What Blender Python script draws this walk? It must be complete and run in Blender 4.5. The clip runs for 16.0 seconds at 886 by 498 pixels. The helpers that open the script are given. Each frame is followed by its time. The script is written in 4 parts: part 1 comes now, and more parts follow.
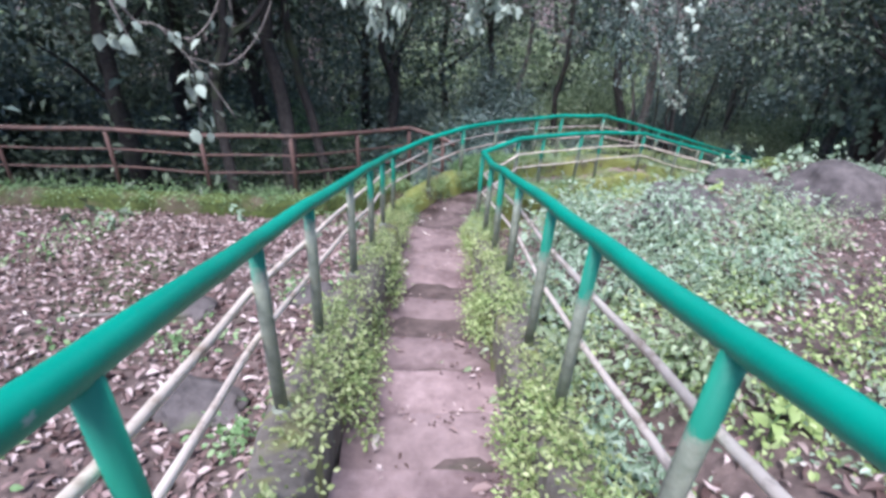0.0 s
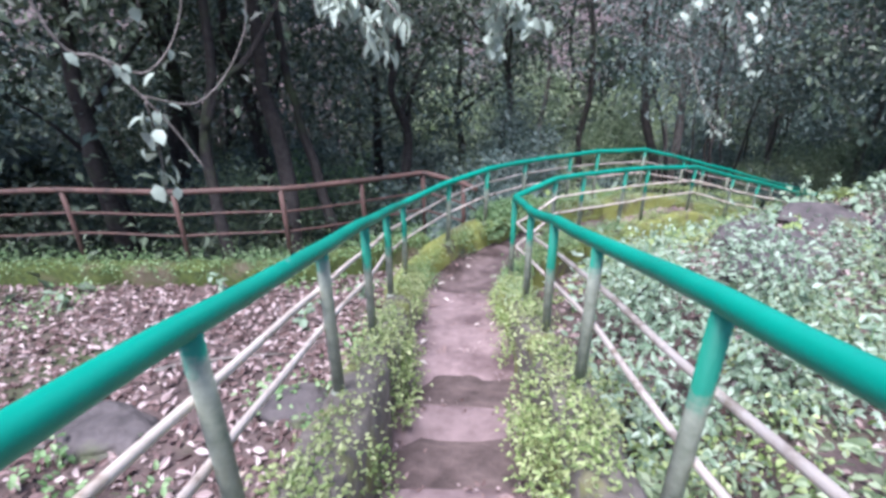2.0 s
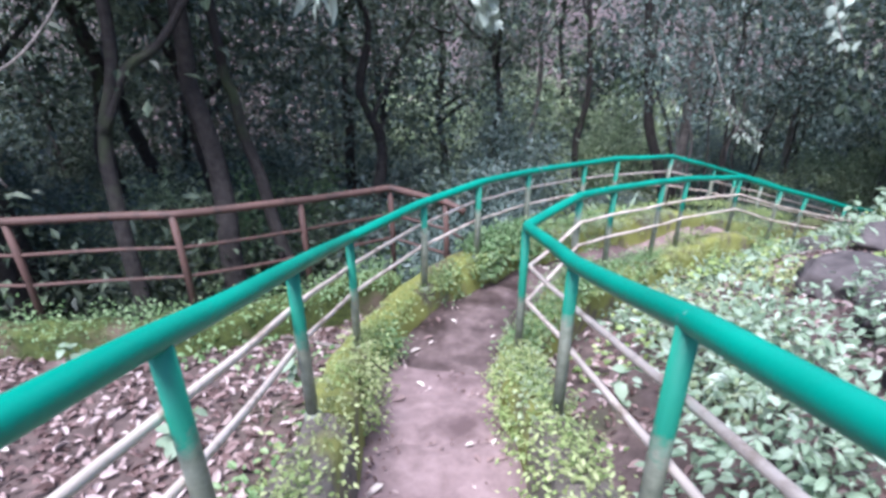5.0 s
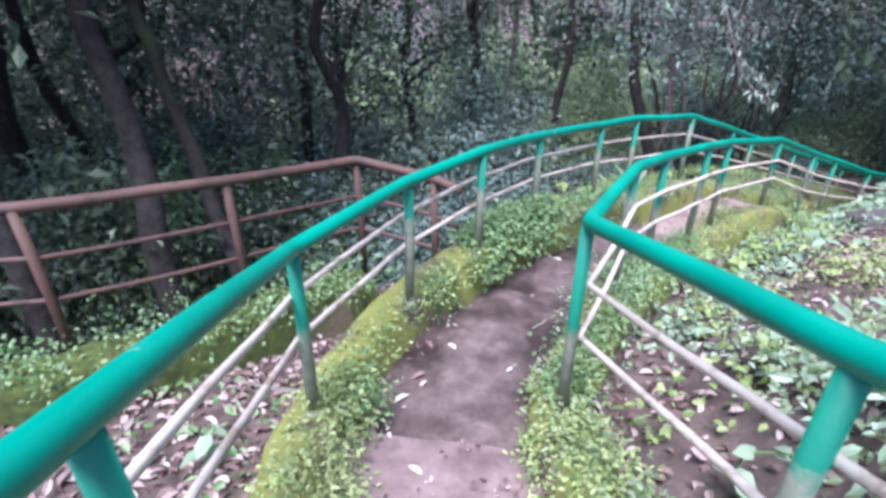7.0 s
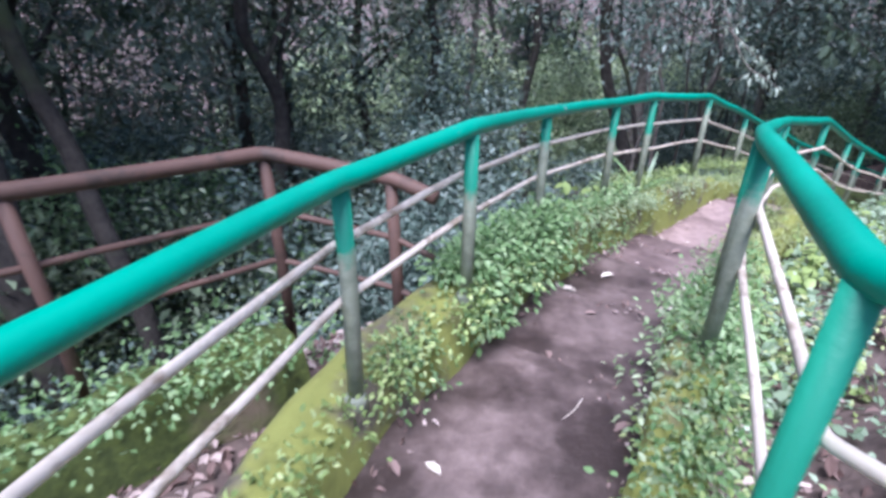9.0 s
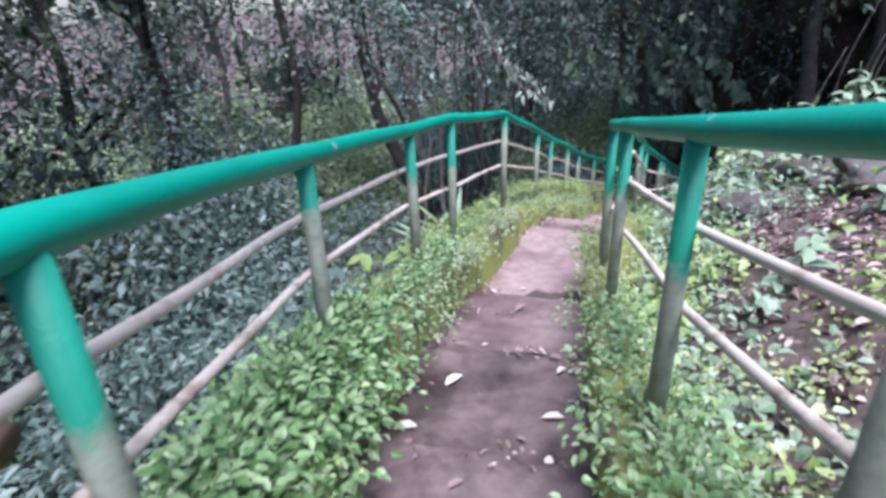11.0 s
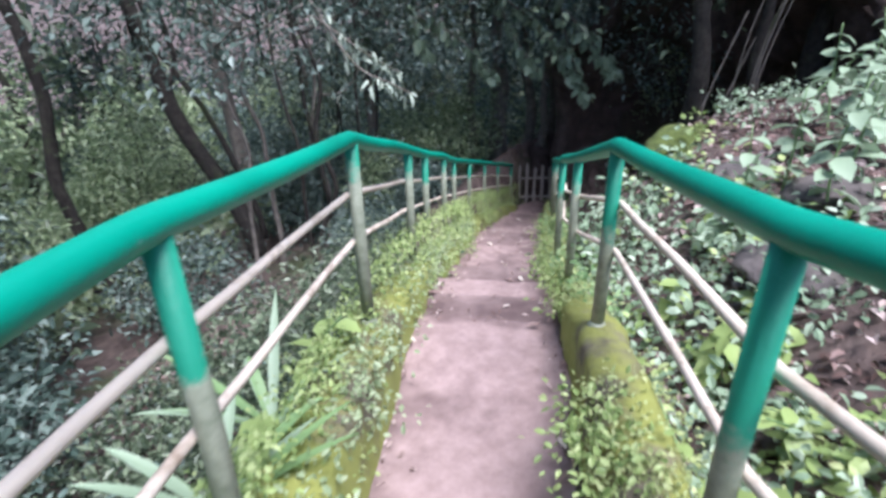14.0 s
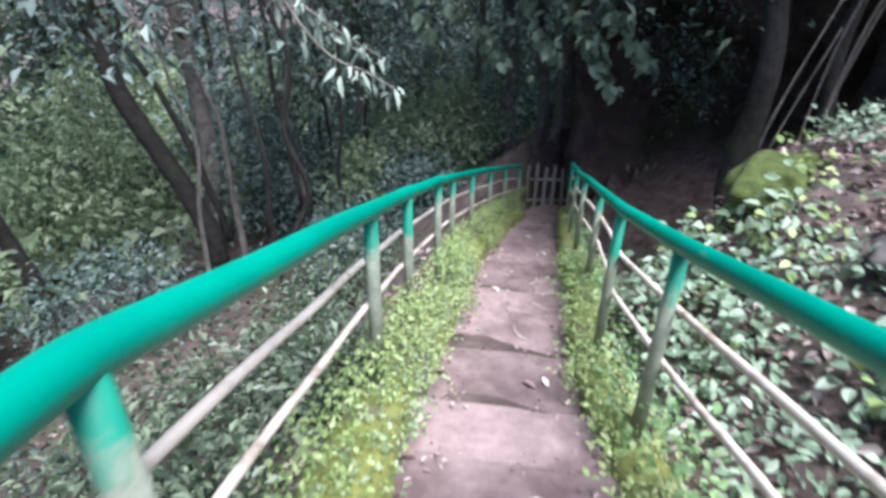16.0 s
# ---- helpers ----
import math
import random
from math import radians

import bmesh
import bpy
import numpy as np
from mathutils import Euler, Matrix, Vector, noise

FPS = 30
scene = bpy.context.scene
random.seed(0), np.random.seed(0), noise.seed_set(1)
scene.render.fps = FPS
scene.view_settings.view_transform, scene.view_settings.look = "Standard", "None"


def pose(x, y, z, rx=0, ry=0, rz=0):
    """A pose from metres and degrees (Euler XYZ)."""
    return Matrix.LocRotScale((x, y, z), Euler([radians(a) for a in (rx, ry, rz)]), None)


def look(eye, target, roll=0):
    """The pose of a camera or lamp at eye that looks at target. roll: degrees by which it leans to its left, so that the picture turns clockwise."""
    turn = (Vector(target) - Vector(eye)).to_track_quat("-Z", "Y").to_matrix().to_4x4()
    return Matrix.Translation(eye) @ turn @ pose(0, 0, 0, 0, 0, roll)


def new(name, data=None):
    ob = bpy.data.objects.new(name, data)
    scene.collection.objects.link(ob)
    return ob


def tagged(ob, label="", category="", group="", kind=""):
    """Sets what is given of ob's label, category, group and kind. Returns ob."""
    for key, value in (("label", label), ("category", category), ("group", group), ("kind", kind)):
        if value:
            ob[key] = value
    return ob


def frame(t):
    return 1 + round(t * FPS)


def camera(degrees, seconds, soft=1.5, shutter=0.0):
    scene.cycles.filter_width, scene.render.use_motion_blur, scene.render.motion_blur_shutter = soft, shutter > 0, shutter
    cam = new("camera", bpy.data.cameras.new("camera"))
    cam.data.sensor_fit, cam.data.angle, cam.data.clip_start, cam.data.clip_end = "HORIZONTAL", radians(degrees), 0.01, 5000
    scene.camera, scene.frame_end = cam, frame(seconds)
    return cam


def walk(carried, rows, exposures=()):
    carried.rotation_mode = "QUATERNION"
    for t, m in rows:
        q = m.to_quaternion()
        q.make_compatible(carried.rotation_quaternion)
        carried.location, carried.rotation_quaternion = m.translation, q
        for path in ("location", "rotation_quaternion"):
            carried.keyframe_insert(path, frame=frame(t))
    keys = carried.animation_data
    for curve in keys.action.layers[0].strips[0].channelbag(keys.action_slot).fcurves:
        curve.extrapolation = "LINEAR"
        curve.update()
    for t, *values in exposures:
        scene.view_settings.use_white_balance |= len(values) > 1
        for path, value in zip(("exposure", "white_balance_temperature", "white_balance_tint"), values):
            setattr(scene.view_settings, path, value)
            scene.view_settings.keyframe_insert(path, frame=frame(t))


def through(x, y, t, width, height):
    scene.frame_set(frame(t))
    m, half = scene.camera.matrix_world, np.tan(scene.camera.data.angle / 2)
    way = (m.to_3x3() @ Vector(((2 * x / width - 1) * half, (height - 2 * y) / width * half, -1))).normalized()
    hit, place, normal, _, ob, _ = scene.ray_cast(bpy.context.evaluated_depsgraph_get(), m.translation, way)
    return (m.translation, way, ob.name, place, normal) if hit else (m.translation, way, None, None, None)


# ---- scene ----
cam = camera(76.4, 16.0, soft=3.3, shutter=0.4)
PATH = [
    (0, (0.772, -0.154, 0.49), (0.654, 1.512, -0.61), 3.3),
    (0.5, (0.743, 0.067, 0.397), (0.596, 1.733, -0.698), 3.4),
    (1, (0.67, 0.424, 0.273), (0.533, 2.115, -0.786), 1.5),
    (1.5, (0.689, 0.745, 0.051), (0.48, 2.503, -0.881), 0.8),
    (2, (0.63, 1.106, -0.07), (0.427, 2.849, -1.03), -0.4),
    (2.5, (0.616, 1.438, -0.157), (0.457, 3.176, -1.133), 0.1),
    (3, (0.622, 1.831, -0.314), (0.449, 3.615, -1.203), 2.4),
    (3.5, (0.532, 2.115, -0.435), (0.392, 3.916, -1.294), 0.9),
    (4, (0.525, 2.522, -0.593), (0.365, 4.311, -1.472), 1.8),
    (4.2, (0.529, 2.625, -0.601), (0.374, 4.408, -1.493), -0.3),
    (6.3, (0.37, 3.837, -1.155), (0.234, 5.584, -2.118), 0.2),
    (6.5, (0.335, 4.026, -1.172), (0.24, 5.756, -2.172), 1.9),
    (7, (0.246, 4.242, -1.257), (0.219, 5.967, -2.27), 0.3),
    (7.5, (0.205, 4.565, -1.362), (0.258, 6.287, -2.379), 0.5),
    (8, (0.234, 4.871, -1.487), (0.281, 6.587, -2.514), 1.5),
    (8.5, (0.156, 5.189, -1.677), (0.239, 6.911, -2.689), 0.3),
    (9, (0.208, 5.523, -1.846), (0.317, 7.259, -2.834), 0.3),
    (9.5, (0.232, 5.856, -1.901), (0.619, 7.559, -2.875), 0.4),
    (10, (0.264, 6.221, -2.007), (0.935, 7.837, -2.976), -1.0),
    (10.2, (0.329, 6.346, -2.115), (1.008, 8.011, -2.991), -2.5),
    (12.3, (0.974, 7.613, -2.306), (2.01, 9.05, -3.236), -2.6),
    (12.5, (1.049, 7.8, -2.344), (2.107, 9.196, -3.309), -2.5),
    (13, (1.303, 8.123, -2.469), (2.389, 9.546, -3.361), 1.9),
    (13.5, (1.541, 8.466, -2.591), (2.691, 9.838, -3.482), -0.4),
    (14, (1.877, 8.805, -2.591), (3.057, 10.135, -3.507), -1.7),
    (14.5, (2.15, 9.009, -2.603), (3.3, 10.327, -3.572), -0.2),
    (15, (2.38, 9.319, -2.729), (3.557, 10.584, -3.736), -1.0),
    (15.5, (2.626, 9.603, -2.752), (3.826, 10.863, -3.738), -2.0),
    (16, (2.946, 9.954, -2.782), (4.111, 11.247, -3.767), 0.8),
]
walk(cam, [(t, look(e, g, r)) for t, e, g, r in PATH], exposures=[(0.0, 1.14, 5880, 19), (2.0, 1.3, 5860, 21), (4.0, 1.33, 5820, 21), (6.5, 1.42, 5700, 21), (8.5, 1.38, 5640, 21), (10.0, 1.3, 5720, 21), (12.5, 1.28, 5840, 19), (13.5, 1.32, 5980, 17), (15.0, 1.38, 5950, 15), (16.0, 1.46, 5900, 13)])

# ---- world, sun ----
world = bpy.data.worlds.new("sky")
scene.world = world
world.use_nodes = True
wn = world.node_tree
sky = wn.nodes.new("ShaderNodeTexSky")
sky.sky_type, sky.sun_disc = "NISHITA", False
sky.sun_elevation, sky.sun_rotation = radians(62), radians(200)
sky.air_density, sky.dust_density = 1.0, 1.0
wn.nodes["Background"].inputs[1].default_value = 0.11
wn.links.new(sky.outputs[0], wn.nodes["Background"].inputs[0])
sun = new("sun", bpy.data.lights.new("sun", "SUN"))
sun.data.energy, sun.data.angle, sun.data.color = 3.6, radians(30), (1.0, 0.985, 0.955)
sun.matrix_world = look((0, 0, 30), (3, 12, 0))


# ---- materials ----
def material(name):
    m = bpy.data.materials.new(name)
    m.use_nodes = True
    return m, m.node_tree, m.node_tree.nodes["Principled BSDF"]


def node(nt, kind, **inputs):
    n = nt.nodes.new("ShaderNode" + kind)
    for k, v in inputs.items():
        n.inputs[k.replace("_", " ")].default_value = v
    return n


def coords(nt, space="Object"):
    return nt.nodes.new("ShaderNodeTexCoord").outputs[space]


def noise_tex(nt, scale, detail=4.0, rough=0.6, space="Object"):
    n = node(nt, "TexNoise", Scale=scale, Detail=detail, Roughness=rough)
    nt.links.new(coords(nt, space), n.inputs["Vector"])
    return n.outputs["Fac"]


def ramp(nt, fac, stops):
    r = nt.nodes.new("ShaderNodeValToRGB")
    e = r.color_ramp.elements
    while len(e) < len(stops):
        e.new(0.5)
    for i, (p, c) in enumerate(stops):
        e[i].position = p
        e[i].color = (*c, 1) if len(c) == 3 else c
    nt.links.new(fac, r.inputs[0])
    return r.outputs[0]


def mixed(nt, fac, a, b):
    m = nt.nodes.new("ShaderNodeMix")
    m.data_type = "RGBA"
    for sock, v in ((m.inputs[0], fac), (m.inputs[6], a), (m.inputs[7], b)):
        if isinstance(v, (tuple, float, int)):
            sock.default_value = v if not isinstance(v, tuple) else (*v, 1)
        else:
            nt.links.new(v, sock)
    return m.outputs[2]


def bumped(nt, bsdf, height, strength=0.4, distance=0.02):
    b = node(nt, "Bump", Strength=strength, Distance=distance)
    nt.links.new(height, b.inputs["Height"])
    nt.links.new(b.outputs[0], bsdf.inputs["Normal"])


def surface(name, low, high, scale, patch=None, patch_scale=1.0, patch_at=(0.5, 0.6), rough=0.85, bump=0.4, distance=0.02, space="Object"):
    """Two colours in fine grain, a third in larger patches, and relief."""
    m, nt, b = material(name)
    fine = noise_tex(nt, scale, 6, 0.65, space)
    col = ramp(nt, fine, [(0.3, low), (0.7, high)])
    if patch:
        mask = ramp(nt, noise_tex(nt, patch_scale, 5, 0.6, space), [(patch_at[0], (0, 0, 0)), (patch_at[1], (1, 1, 1))])
        col = mixed(nt, mask, col, patch)
    nt.links.new(col, b.inputs["Base Color"])
    b.inputs["Roughness"].default_value = rough
    bumped(nt, b, fine, bump, distance)
    return m


def leaf_material(name, dark, mid, light, rough=0.5, through=0.3):
    """Leaves that differ one by one; light passes through them."""
    m, nt, b = material(name)
    g = nt.nodes.new("ShaderNodeNewGeometry")
    col = ramp(nt, g.outputs["Random Per Island"], [(0.0, dark), (0.55, mid), (1.0, light)])
    nt.links.new(col, b.inputs["Base Color"])
    b.inputs["Roughness"].default_value = rough
    t = node(nt, "BsdfTranslucent")
    nt.links.new(col, t.inputs["Color"])
    mx = node(nt, "MixShader", Fac=through)
    nt.links.new(b.outputs[0], mx.inputs[1])
    nt.links.new(t.outputs[0], mx.inputs[2])
    nt.links.new(mx.outputs[0], nt.nodes["Material Output"].inputs["Surface"])
    return m


def paint_material(name, paint, worn, amount=(0.62, 0.7), rough=0.35):
    m, nt, b = material(name)
    mask = ramp(nt, noise_tex(nt, 7, 6, 0.7), [(amount[0], (0, 0, 0)), (amount[1], (1, 1, 1))])
    tone = ramp(nt, noise_tex(nt, 2.2, 3, 0.5), [(0.3, tuple(c * 0.8 for c in paint)), (0.7, tuple(min(1, c * 1.15) for c in paint))])
    nt.links.new(mixed(nt, mask, tone, worn), b.inputs["Base Color"])
    b.inputs["Roughness"].default_value = rough
    bumped(nt, b, noise_tex(nt, 60, 4, 0.7), 0.25, 0.004)
    return m


def post_material():
    """Green paint that has worn off the lower part of the posts."""
    m, nt, b = material("post_paint")
    sep = nt.nodes.new("ShaderNodeSeparateXYZ")
    nt.links.new(coords(nt), sep.inputs[0])
    n = noise_tex(nt, 6, 5, 0.7, "Object")
    info = nt.nodes.new("ShaderNodeObjectInfo")
    a = nt.nodes.new("ShaderNodeMath"); a.operation = "MULTIPLY_ADD"
    nt.links.new(n, a.inputs[0]); a.inputs[1].default_value = 0.5
    nt.links.new(sep.outputs[2], a.inputs[2])
    c = nt.nodes.new("ShaderNodeMath"); c.operation = "MULTIPLY_ADD"
    nt.links.new(info.outputs["Random"], c.inputs[0]); c.inputs[1].default_value = 0.3
    nt.links.new(a.outputs[0], c.inputs[2])
    mask = ramp(nt, c.outputs[0], [(0.93, (0, 0, 0)), (1.1, (1, 1, 1))])
    grime = ramp(nt, noise_tex(nt, 14, 5, 0.7), [(0.3, (0.15, 0.18, 0.13)), (0.7, (0.36, 0.38, 0.30))])
    nt.links.new(mixed(nt, mask, grime, (0.012, 0.25, 0.16)), b.inputs["Base Color"])
    b.inputs["Roughness"].default_value = 0.55
    bumped(nt, b, noise_tex(nt, 50, 4, 0.7), 0.4, 0.005)
    return m


M_RAIL = paint_material("green_rail_paint", (0.001, 0.265, 0.18), (0.30, 0.37, 0.36), (0.66, 0.72), 0.42)
M_RAIL.node_tree.nodes["Principled BSDF"].inputs["Specular IOR Level"].default_value = 0.35
M_POST = post_material()
M_BAR = paint_material("pale_bar_paint", (0.72, 0.62, 0.53), (0.33, 0.25, 0.19), (0.52, 0.66), 0.65)
M_RUST = paint_material("brown_fence_paint", (0.1, 0.055, 0.044), (0.045, 0.03, 0.025), (0.5, 0.65), 0.7)
M_PATH = surface("worn_concrete", (0.195, 0.135, 0.132), (0.33, 0.24, 0.235), 11, (0.11, 0.072, 0.072), 1.9, (0.47, 0.66), 0.72, 0.6, 0.012)
nt = M_PATH.node_tree
bsdf = nt.nodes["Principled BSDF"]
tone = nt.nodes.new("ShaderNodeHueSaturation")
rnd = nt.nodes.new("ShaderNodeMapRange")
rnd.inputs["To Min"].default_value, rnd.inputs["To Max"].default_value = 0.78, 1.12
nt.links.new(nt.nodes.new("ShaderNodeObjectInfo").outputs["Random"], rnd.inputs["Value"])
nt.links.new(rnd.outputs[0], tone.inputs["Value"])
nt.links.new(bsdf.inputs["Base Color"].links[0].from_socket, tone.inputs["Color"])
nt.links.new(tone.outputs[0], bsdf.inputs["Base Color"])
M_DAMP = surface("damp_concrete", (0.075, 0.05, 0.048), (0.19, 0.14, 0.135), 9, (0.035, 0.022, 0.02), 2.4, (0.45, 0.62), 0.6, 0.8, 0.015)
M_KERB = surface("mossy_concrete", (0.07, 0.06, 0.045), (0.17, 0.145, 0.11), 14, (0.22, 0.235, 0.06), 3.4, (0.36, 0.5), 0.95, 0.8, 0.02)
M_KERB_BARE = surface("bare_concrete", (0.10, 0.085, 0.07), (0.22, 0.19, 0.165), 14, (0.22, 0.23, 0.07), 3.0, (0.53, 0.66), 0.95, 0.8, 0.02)
M_MOSS = surface("deep_moss", (0.03, 0.045, 0.013), (0.10, 0.13, 0.03), 18, (0.13, 0.10, 0.07), 1.6, (0.55, 0.68), 1.0, 0.9, 0.02)
M_SOIL = surface("forest_soil", (0.045, 0.031, 0.028), (0.17, 0.122, 0.112), 6, (0.06, 0.08, 0.03), 0.5, (0.55, 0.7), 1.0, 0.9, 0.04)
M_ROCK = surface("grey_rock", (0.04, 0.035, 0.035), (0.14, 0.12, 0.118), 5, (0.09, 0.12, 0.04), 1.3, (0.56, 0.7), 0.9, 0.9, 0.04)
M_BANK = surface("dark_earth", (0.035, 0.024, 0.021), (0.12, 0.088, 0.08), 3, (0.03, 0.035, 0.015), 0.6, (0.5, 0.7), 1.0, 1.0, 0.1)
M_BARK = surface("dark_bark", (0.016, 0.014, 0.013), (0.06, 0.052, 0.046), 10, (0.05, 0.065, 0.03), 1.5, (0.55, 0.7), 0.95, 0.9, 0.03)
M_BARK_PALE = surface("pale_bark", (0.10, 0.09, 0.08), (0.26, 0.23, 0.205), 9, (0.08, 0.09, 0.05), 1.4, (0.55, 0.7), 0.95, 0.9, 0.03)
M_WOOD = surface("weathered_pickets", (0.20, 0.18, 0.165), (0.42, 0.38, 0.35), 9, None, 1, (0, 1), 0.9, 0.6, 0.01)
M_LITTER = leaf_material("dry_leaves", (0.07, 0.038, 0.033), (0.22, 0.145, 0.135), (0.56, 0.46, 0.44), 0.7, 0.1)
M_STRAW = leaf_material("pale_dry_leaf", (0.52, 0.43, 0.34), (0.64, 0.56, 0.5), (0.72, 0.68, 0.63), 0.6, 0.1)
M_FRESH = leaf_material("fresh_leaves", (0.13, 0.20, 0.06), (0.30, 0.40, 0.14), (0.50, 0.58, 0.28))
M_YELLOW = leaf_material("yellow_green_leaves", (0.18, 0.22, 0.08), (0.33, 0.39, 0.16), (0.50, 0.55, 0.28))
M_SLOPE = leaf_material("slope_leaves", (0.15, 0.23, 0.14), (0.28, 0.38, 0.26), (0.46, 0.55, 0.43))
M_FERN = leaf_material("fern_fronds", (0.09, 0.18, 0.06), (0.20, 0.33, 0.14), (0.36, 0.48, 0.26))
M_BLUE = leaf_material("blue_green_leaves", (0.045, 0.08, 0.065), (0.11, 0.165, 0.14), (0.27, 0.34, 0.31), 0.5, 0.3)
M_DARK = leaf_material("forest_leaves", (0.02, 0.035, 0.02), (0.07, 0.10, 0.06), (0.24, 0.30, 0.20), 0.45, 0.25)
# own colour on slope and kerb; in the far wood daylight painted into leaves
M_SAGE_LIT = leaf_material("sage_and_lit_leaves", (0.18, 0.25, 0.13), (0.34, 0.43, 0.25), (0.52, 0.60, 0.40), 0.5, 0.45)
M_PALE = leaf_material("pale_underside_leaves", (0.20, 0.27, 0.20), (0.36, 0.43, 0.35), (0.50, 0.55, 0.48), 0.5, 0.25)

# ---- shape helpers ----
rng = np.random.default_rng(7)


def mesh_from(name, verts, faces, mat, smooth=False):
    verts = np.asarray(verts, float)
    faces = [np.asarray(f, np.int32) for f in (faces if isinstance(faces, list) else [faces])]
    me = bpy.data.meshes.new(name)
    me.vertices.add(len(verts))
    me.vertices.foreach_set("co", verts.ravel())
    loops = np.concatenate([f.ravel() for f in faces])
    sizes = np.concatenate([np.full(len(f), f.shape[1]) for f in faces])
    me.loops.add(len(loops))
    me.loops.foreach_set("vertex_index", loops)
    me.polygons.add(len(sizes))
    me.polygons.foreach_set("loop_start", np.concatenate([[0], np.cumsum(sizes)[:-1]]).astype(np.int32))
    me.polygons.foreach_set("use_smooth", np.full(len(sizes), smooth))
    me.update(calc_edges=True)
    me.materials.append(mat)
    return me


def part(name, me, parent, label=""):
    ob = new(name, me)
    ob.parent = parent
    if label:
        ob["label"] = label
    return ob


def tube(points, radii, seg=10, caps=True):
    """Verts and quads of a round bar along points."""
    P = np.asarray(points, float)
    r = np.broadcast_to(np.asarray(radii, float), (len(P),))
    T = np.gradient(P, axis=0)
    T /= np.linalg.norm(T, axis=1)[:, None]
    ref = np.array([0, 0, 1.0]) if abs(T[0][2]) < 0.8 else np.array([1.0, 0, 0])
    a = np.linspace(0, 2 * np.pi, seg, endpoint=False)
    V = []
    for p, t, q in zip(P, T, r):
        u = np.cross(t, ref); u /= np.linalg.norm(u)
        w = np.cross(u, t)
        V.append(p + q * (np.cos(a)[:, None] * u + np.sin(a)[:, None] * w))
    n = len(P)
    i, j = np.meshgrid(np.arange(n - 1), np.arange(seg), indexing="ij")
    k = (j + 1) % seg
    F = [np.stack([i * seg + j, (i + 1) * seg + j, (i + 1) * seg + k, i * seg + k], -1).reshape(-1, 4)]
    V = np.concatenate(V)
    if caps:
        V = np.concatenate([V, P[:1], P[-1:]])
        s = np.arange(seg)
        F.append(np.concatenate([np.stack([np.full(seg, n * seg), s, (s + 1) % seg], -1),
                                 np.stack([np.full(seg, n * seg + 1), (n - 1) * seg + (s + 1) % seg, (n - 1) * seg + s], -1)]))
    return V, F


def joined(pieces):
    V, quads, tris, at = [], [], [], 0
    for v, fs in pieces:
        V.append(v)
        for f in fs:
            (quads if f.shape[1] == 4 else tris).append(f + at)
        at += len(v)
    return np.concatenate(V), [np.concatenate(x) for x in (quads, tris) if x]


def leaf_shapes(pos, axis, up, length, width=0.45, fold=0.18, droop=0.15, simple=False):
    """Leaves: ovals that bend down to the tip, or (simple, for far ones) two triangles folded on the midrib."""
    pos, axis, up = (np.asarray(x, float) for x in (pos, axis, up))
    axis = axis / (np.linalg.norm(axis, axis=1)[:, None] + 1e-9)
    side = np.cross(axis, up)
    side /= np.linalg.norm(side, axis=1)[:, None] + 1e-9
    nrm = np.cross(side, axis)
    L = np.asarray(length, float)[:, None]
    W = L * width * 0.5
    if simple:
        V = np.stack([pos, pos + axis * L * 0.45 + side * W + nrm * L * fold * 0.5, pos + axis * L - nrm * L * droop, pos + axis * L * 0.45 - side * W + nrm * L * fold * 0.5], 1)
        F = (np.arange(len(pos))[:, None, None] * 4 + np.array([[0, 2, 1], [0, 3, 2]])[None]).reshape(-1, 3)
        return V.reshape(-1, 3), [F]
    V = np.stack([pos,
                  pos + axis * L * 0.28 + side * W * 0.85 + nrm * L * fold * 0.5, pos + axis * L * 0.28 - side * W * 0.85 + nrm * L * fold * 0.5,
                  pos + axis * L * 0.66 + side * W * 0.8 + nrm * L * (fold * 0.5 - droop * 0.35), pos + axis * L * 0.66 - side * W * 0.8 + nrm * L * (fold * 0.5 - droop * 0.35),
                  pos + axis * L - nrm * L * droop, pos + axis * L * 0.45], 1)
    base = np.arange(len(pos))[:, None, None] * 7
    F = (base + np.array([[0, 6, 1], [0, 2, 6], [1, 6, 3], [2, 4, 6], [3, 6, 5], [4, 5, 6]])[None]).reshape(-1, 3)
    return V.reshape(-1, 3), [F]


def sprays(centres, radius, per, length, flat=0.6, spread=0.35, width=0.5, droop=0.15, simple=False):
    """Leaves in loose tufts round the centres."""
    n = len(centres) * per
    c = np.repeat(np.asarray(centres, float), per, axis=0)
    r = np.repeat(np.broadcast_to(radius, (len(centres),)), per)
    off = rng.normal(size=(n, 3)) * r[:, None] * np.array([1, 1, flat])
    axis = off + rng.normal(size=(n, 3)) * r[:, None] * 0.6 + np.array([0, 0, -0.25]) * r[:, None]
    up = np.array([0, 0, 1.0]) + rng.normal(size=(n, 3)) * spread
    return leaf_shapes(c + off, axis, up, rng.uniform(0.6, 1.3, n) * length, width, droop=droop, simple=simple)


def smooth_line(points, per=6):
    """A curve through the points (Catmull-Rom)."""
    P = np.asarray(points, float)
    Q = np.concatenate([[2 * P[0] - P[1]], P, [2 * P[-1] - P[-2]]])
    out = []
    for i in range(len(P) - 1):
        a, b, c, d = Q[i:i + 4]
        for t in np.linspace(0, 1, per, endpoint=False):
            out.append(0.5 * (2 * b + (c - a) * t + (2 * a - 5 * b + 4 * c - d) * t ** 2 + (3 * b - a - 3 * c + d) * t ** 3))
    return np.array(out + [P[-1]])


def wobble(P, amount, scale):
    P = np.asarray(P, float)
    return np.array([noise.noise_vector(Vector(p * scale)) for p in P]) * amount


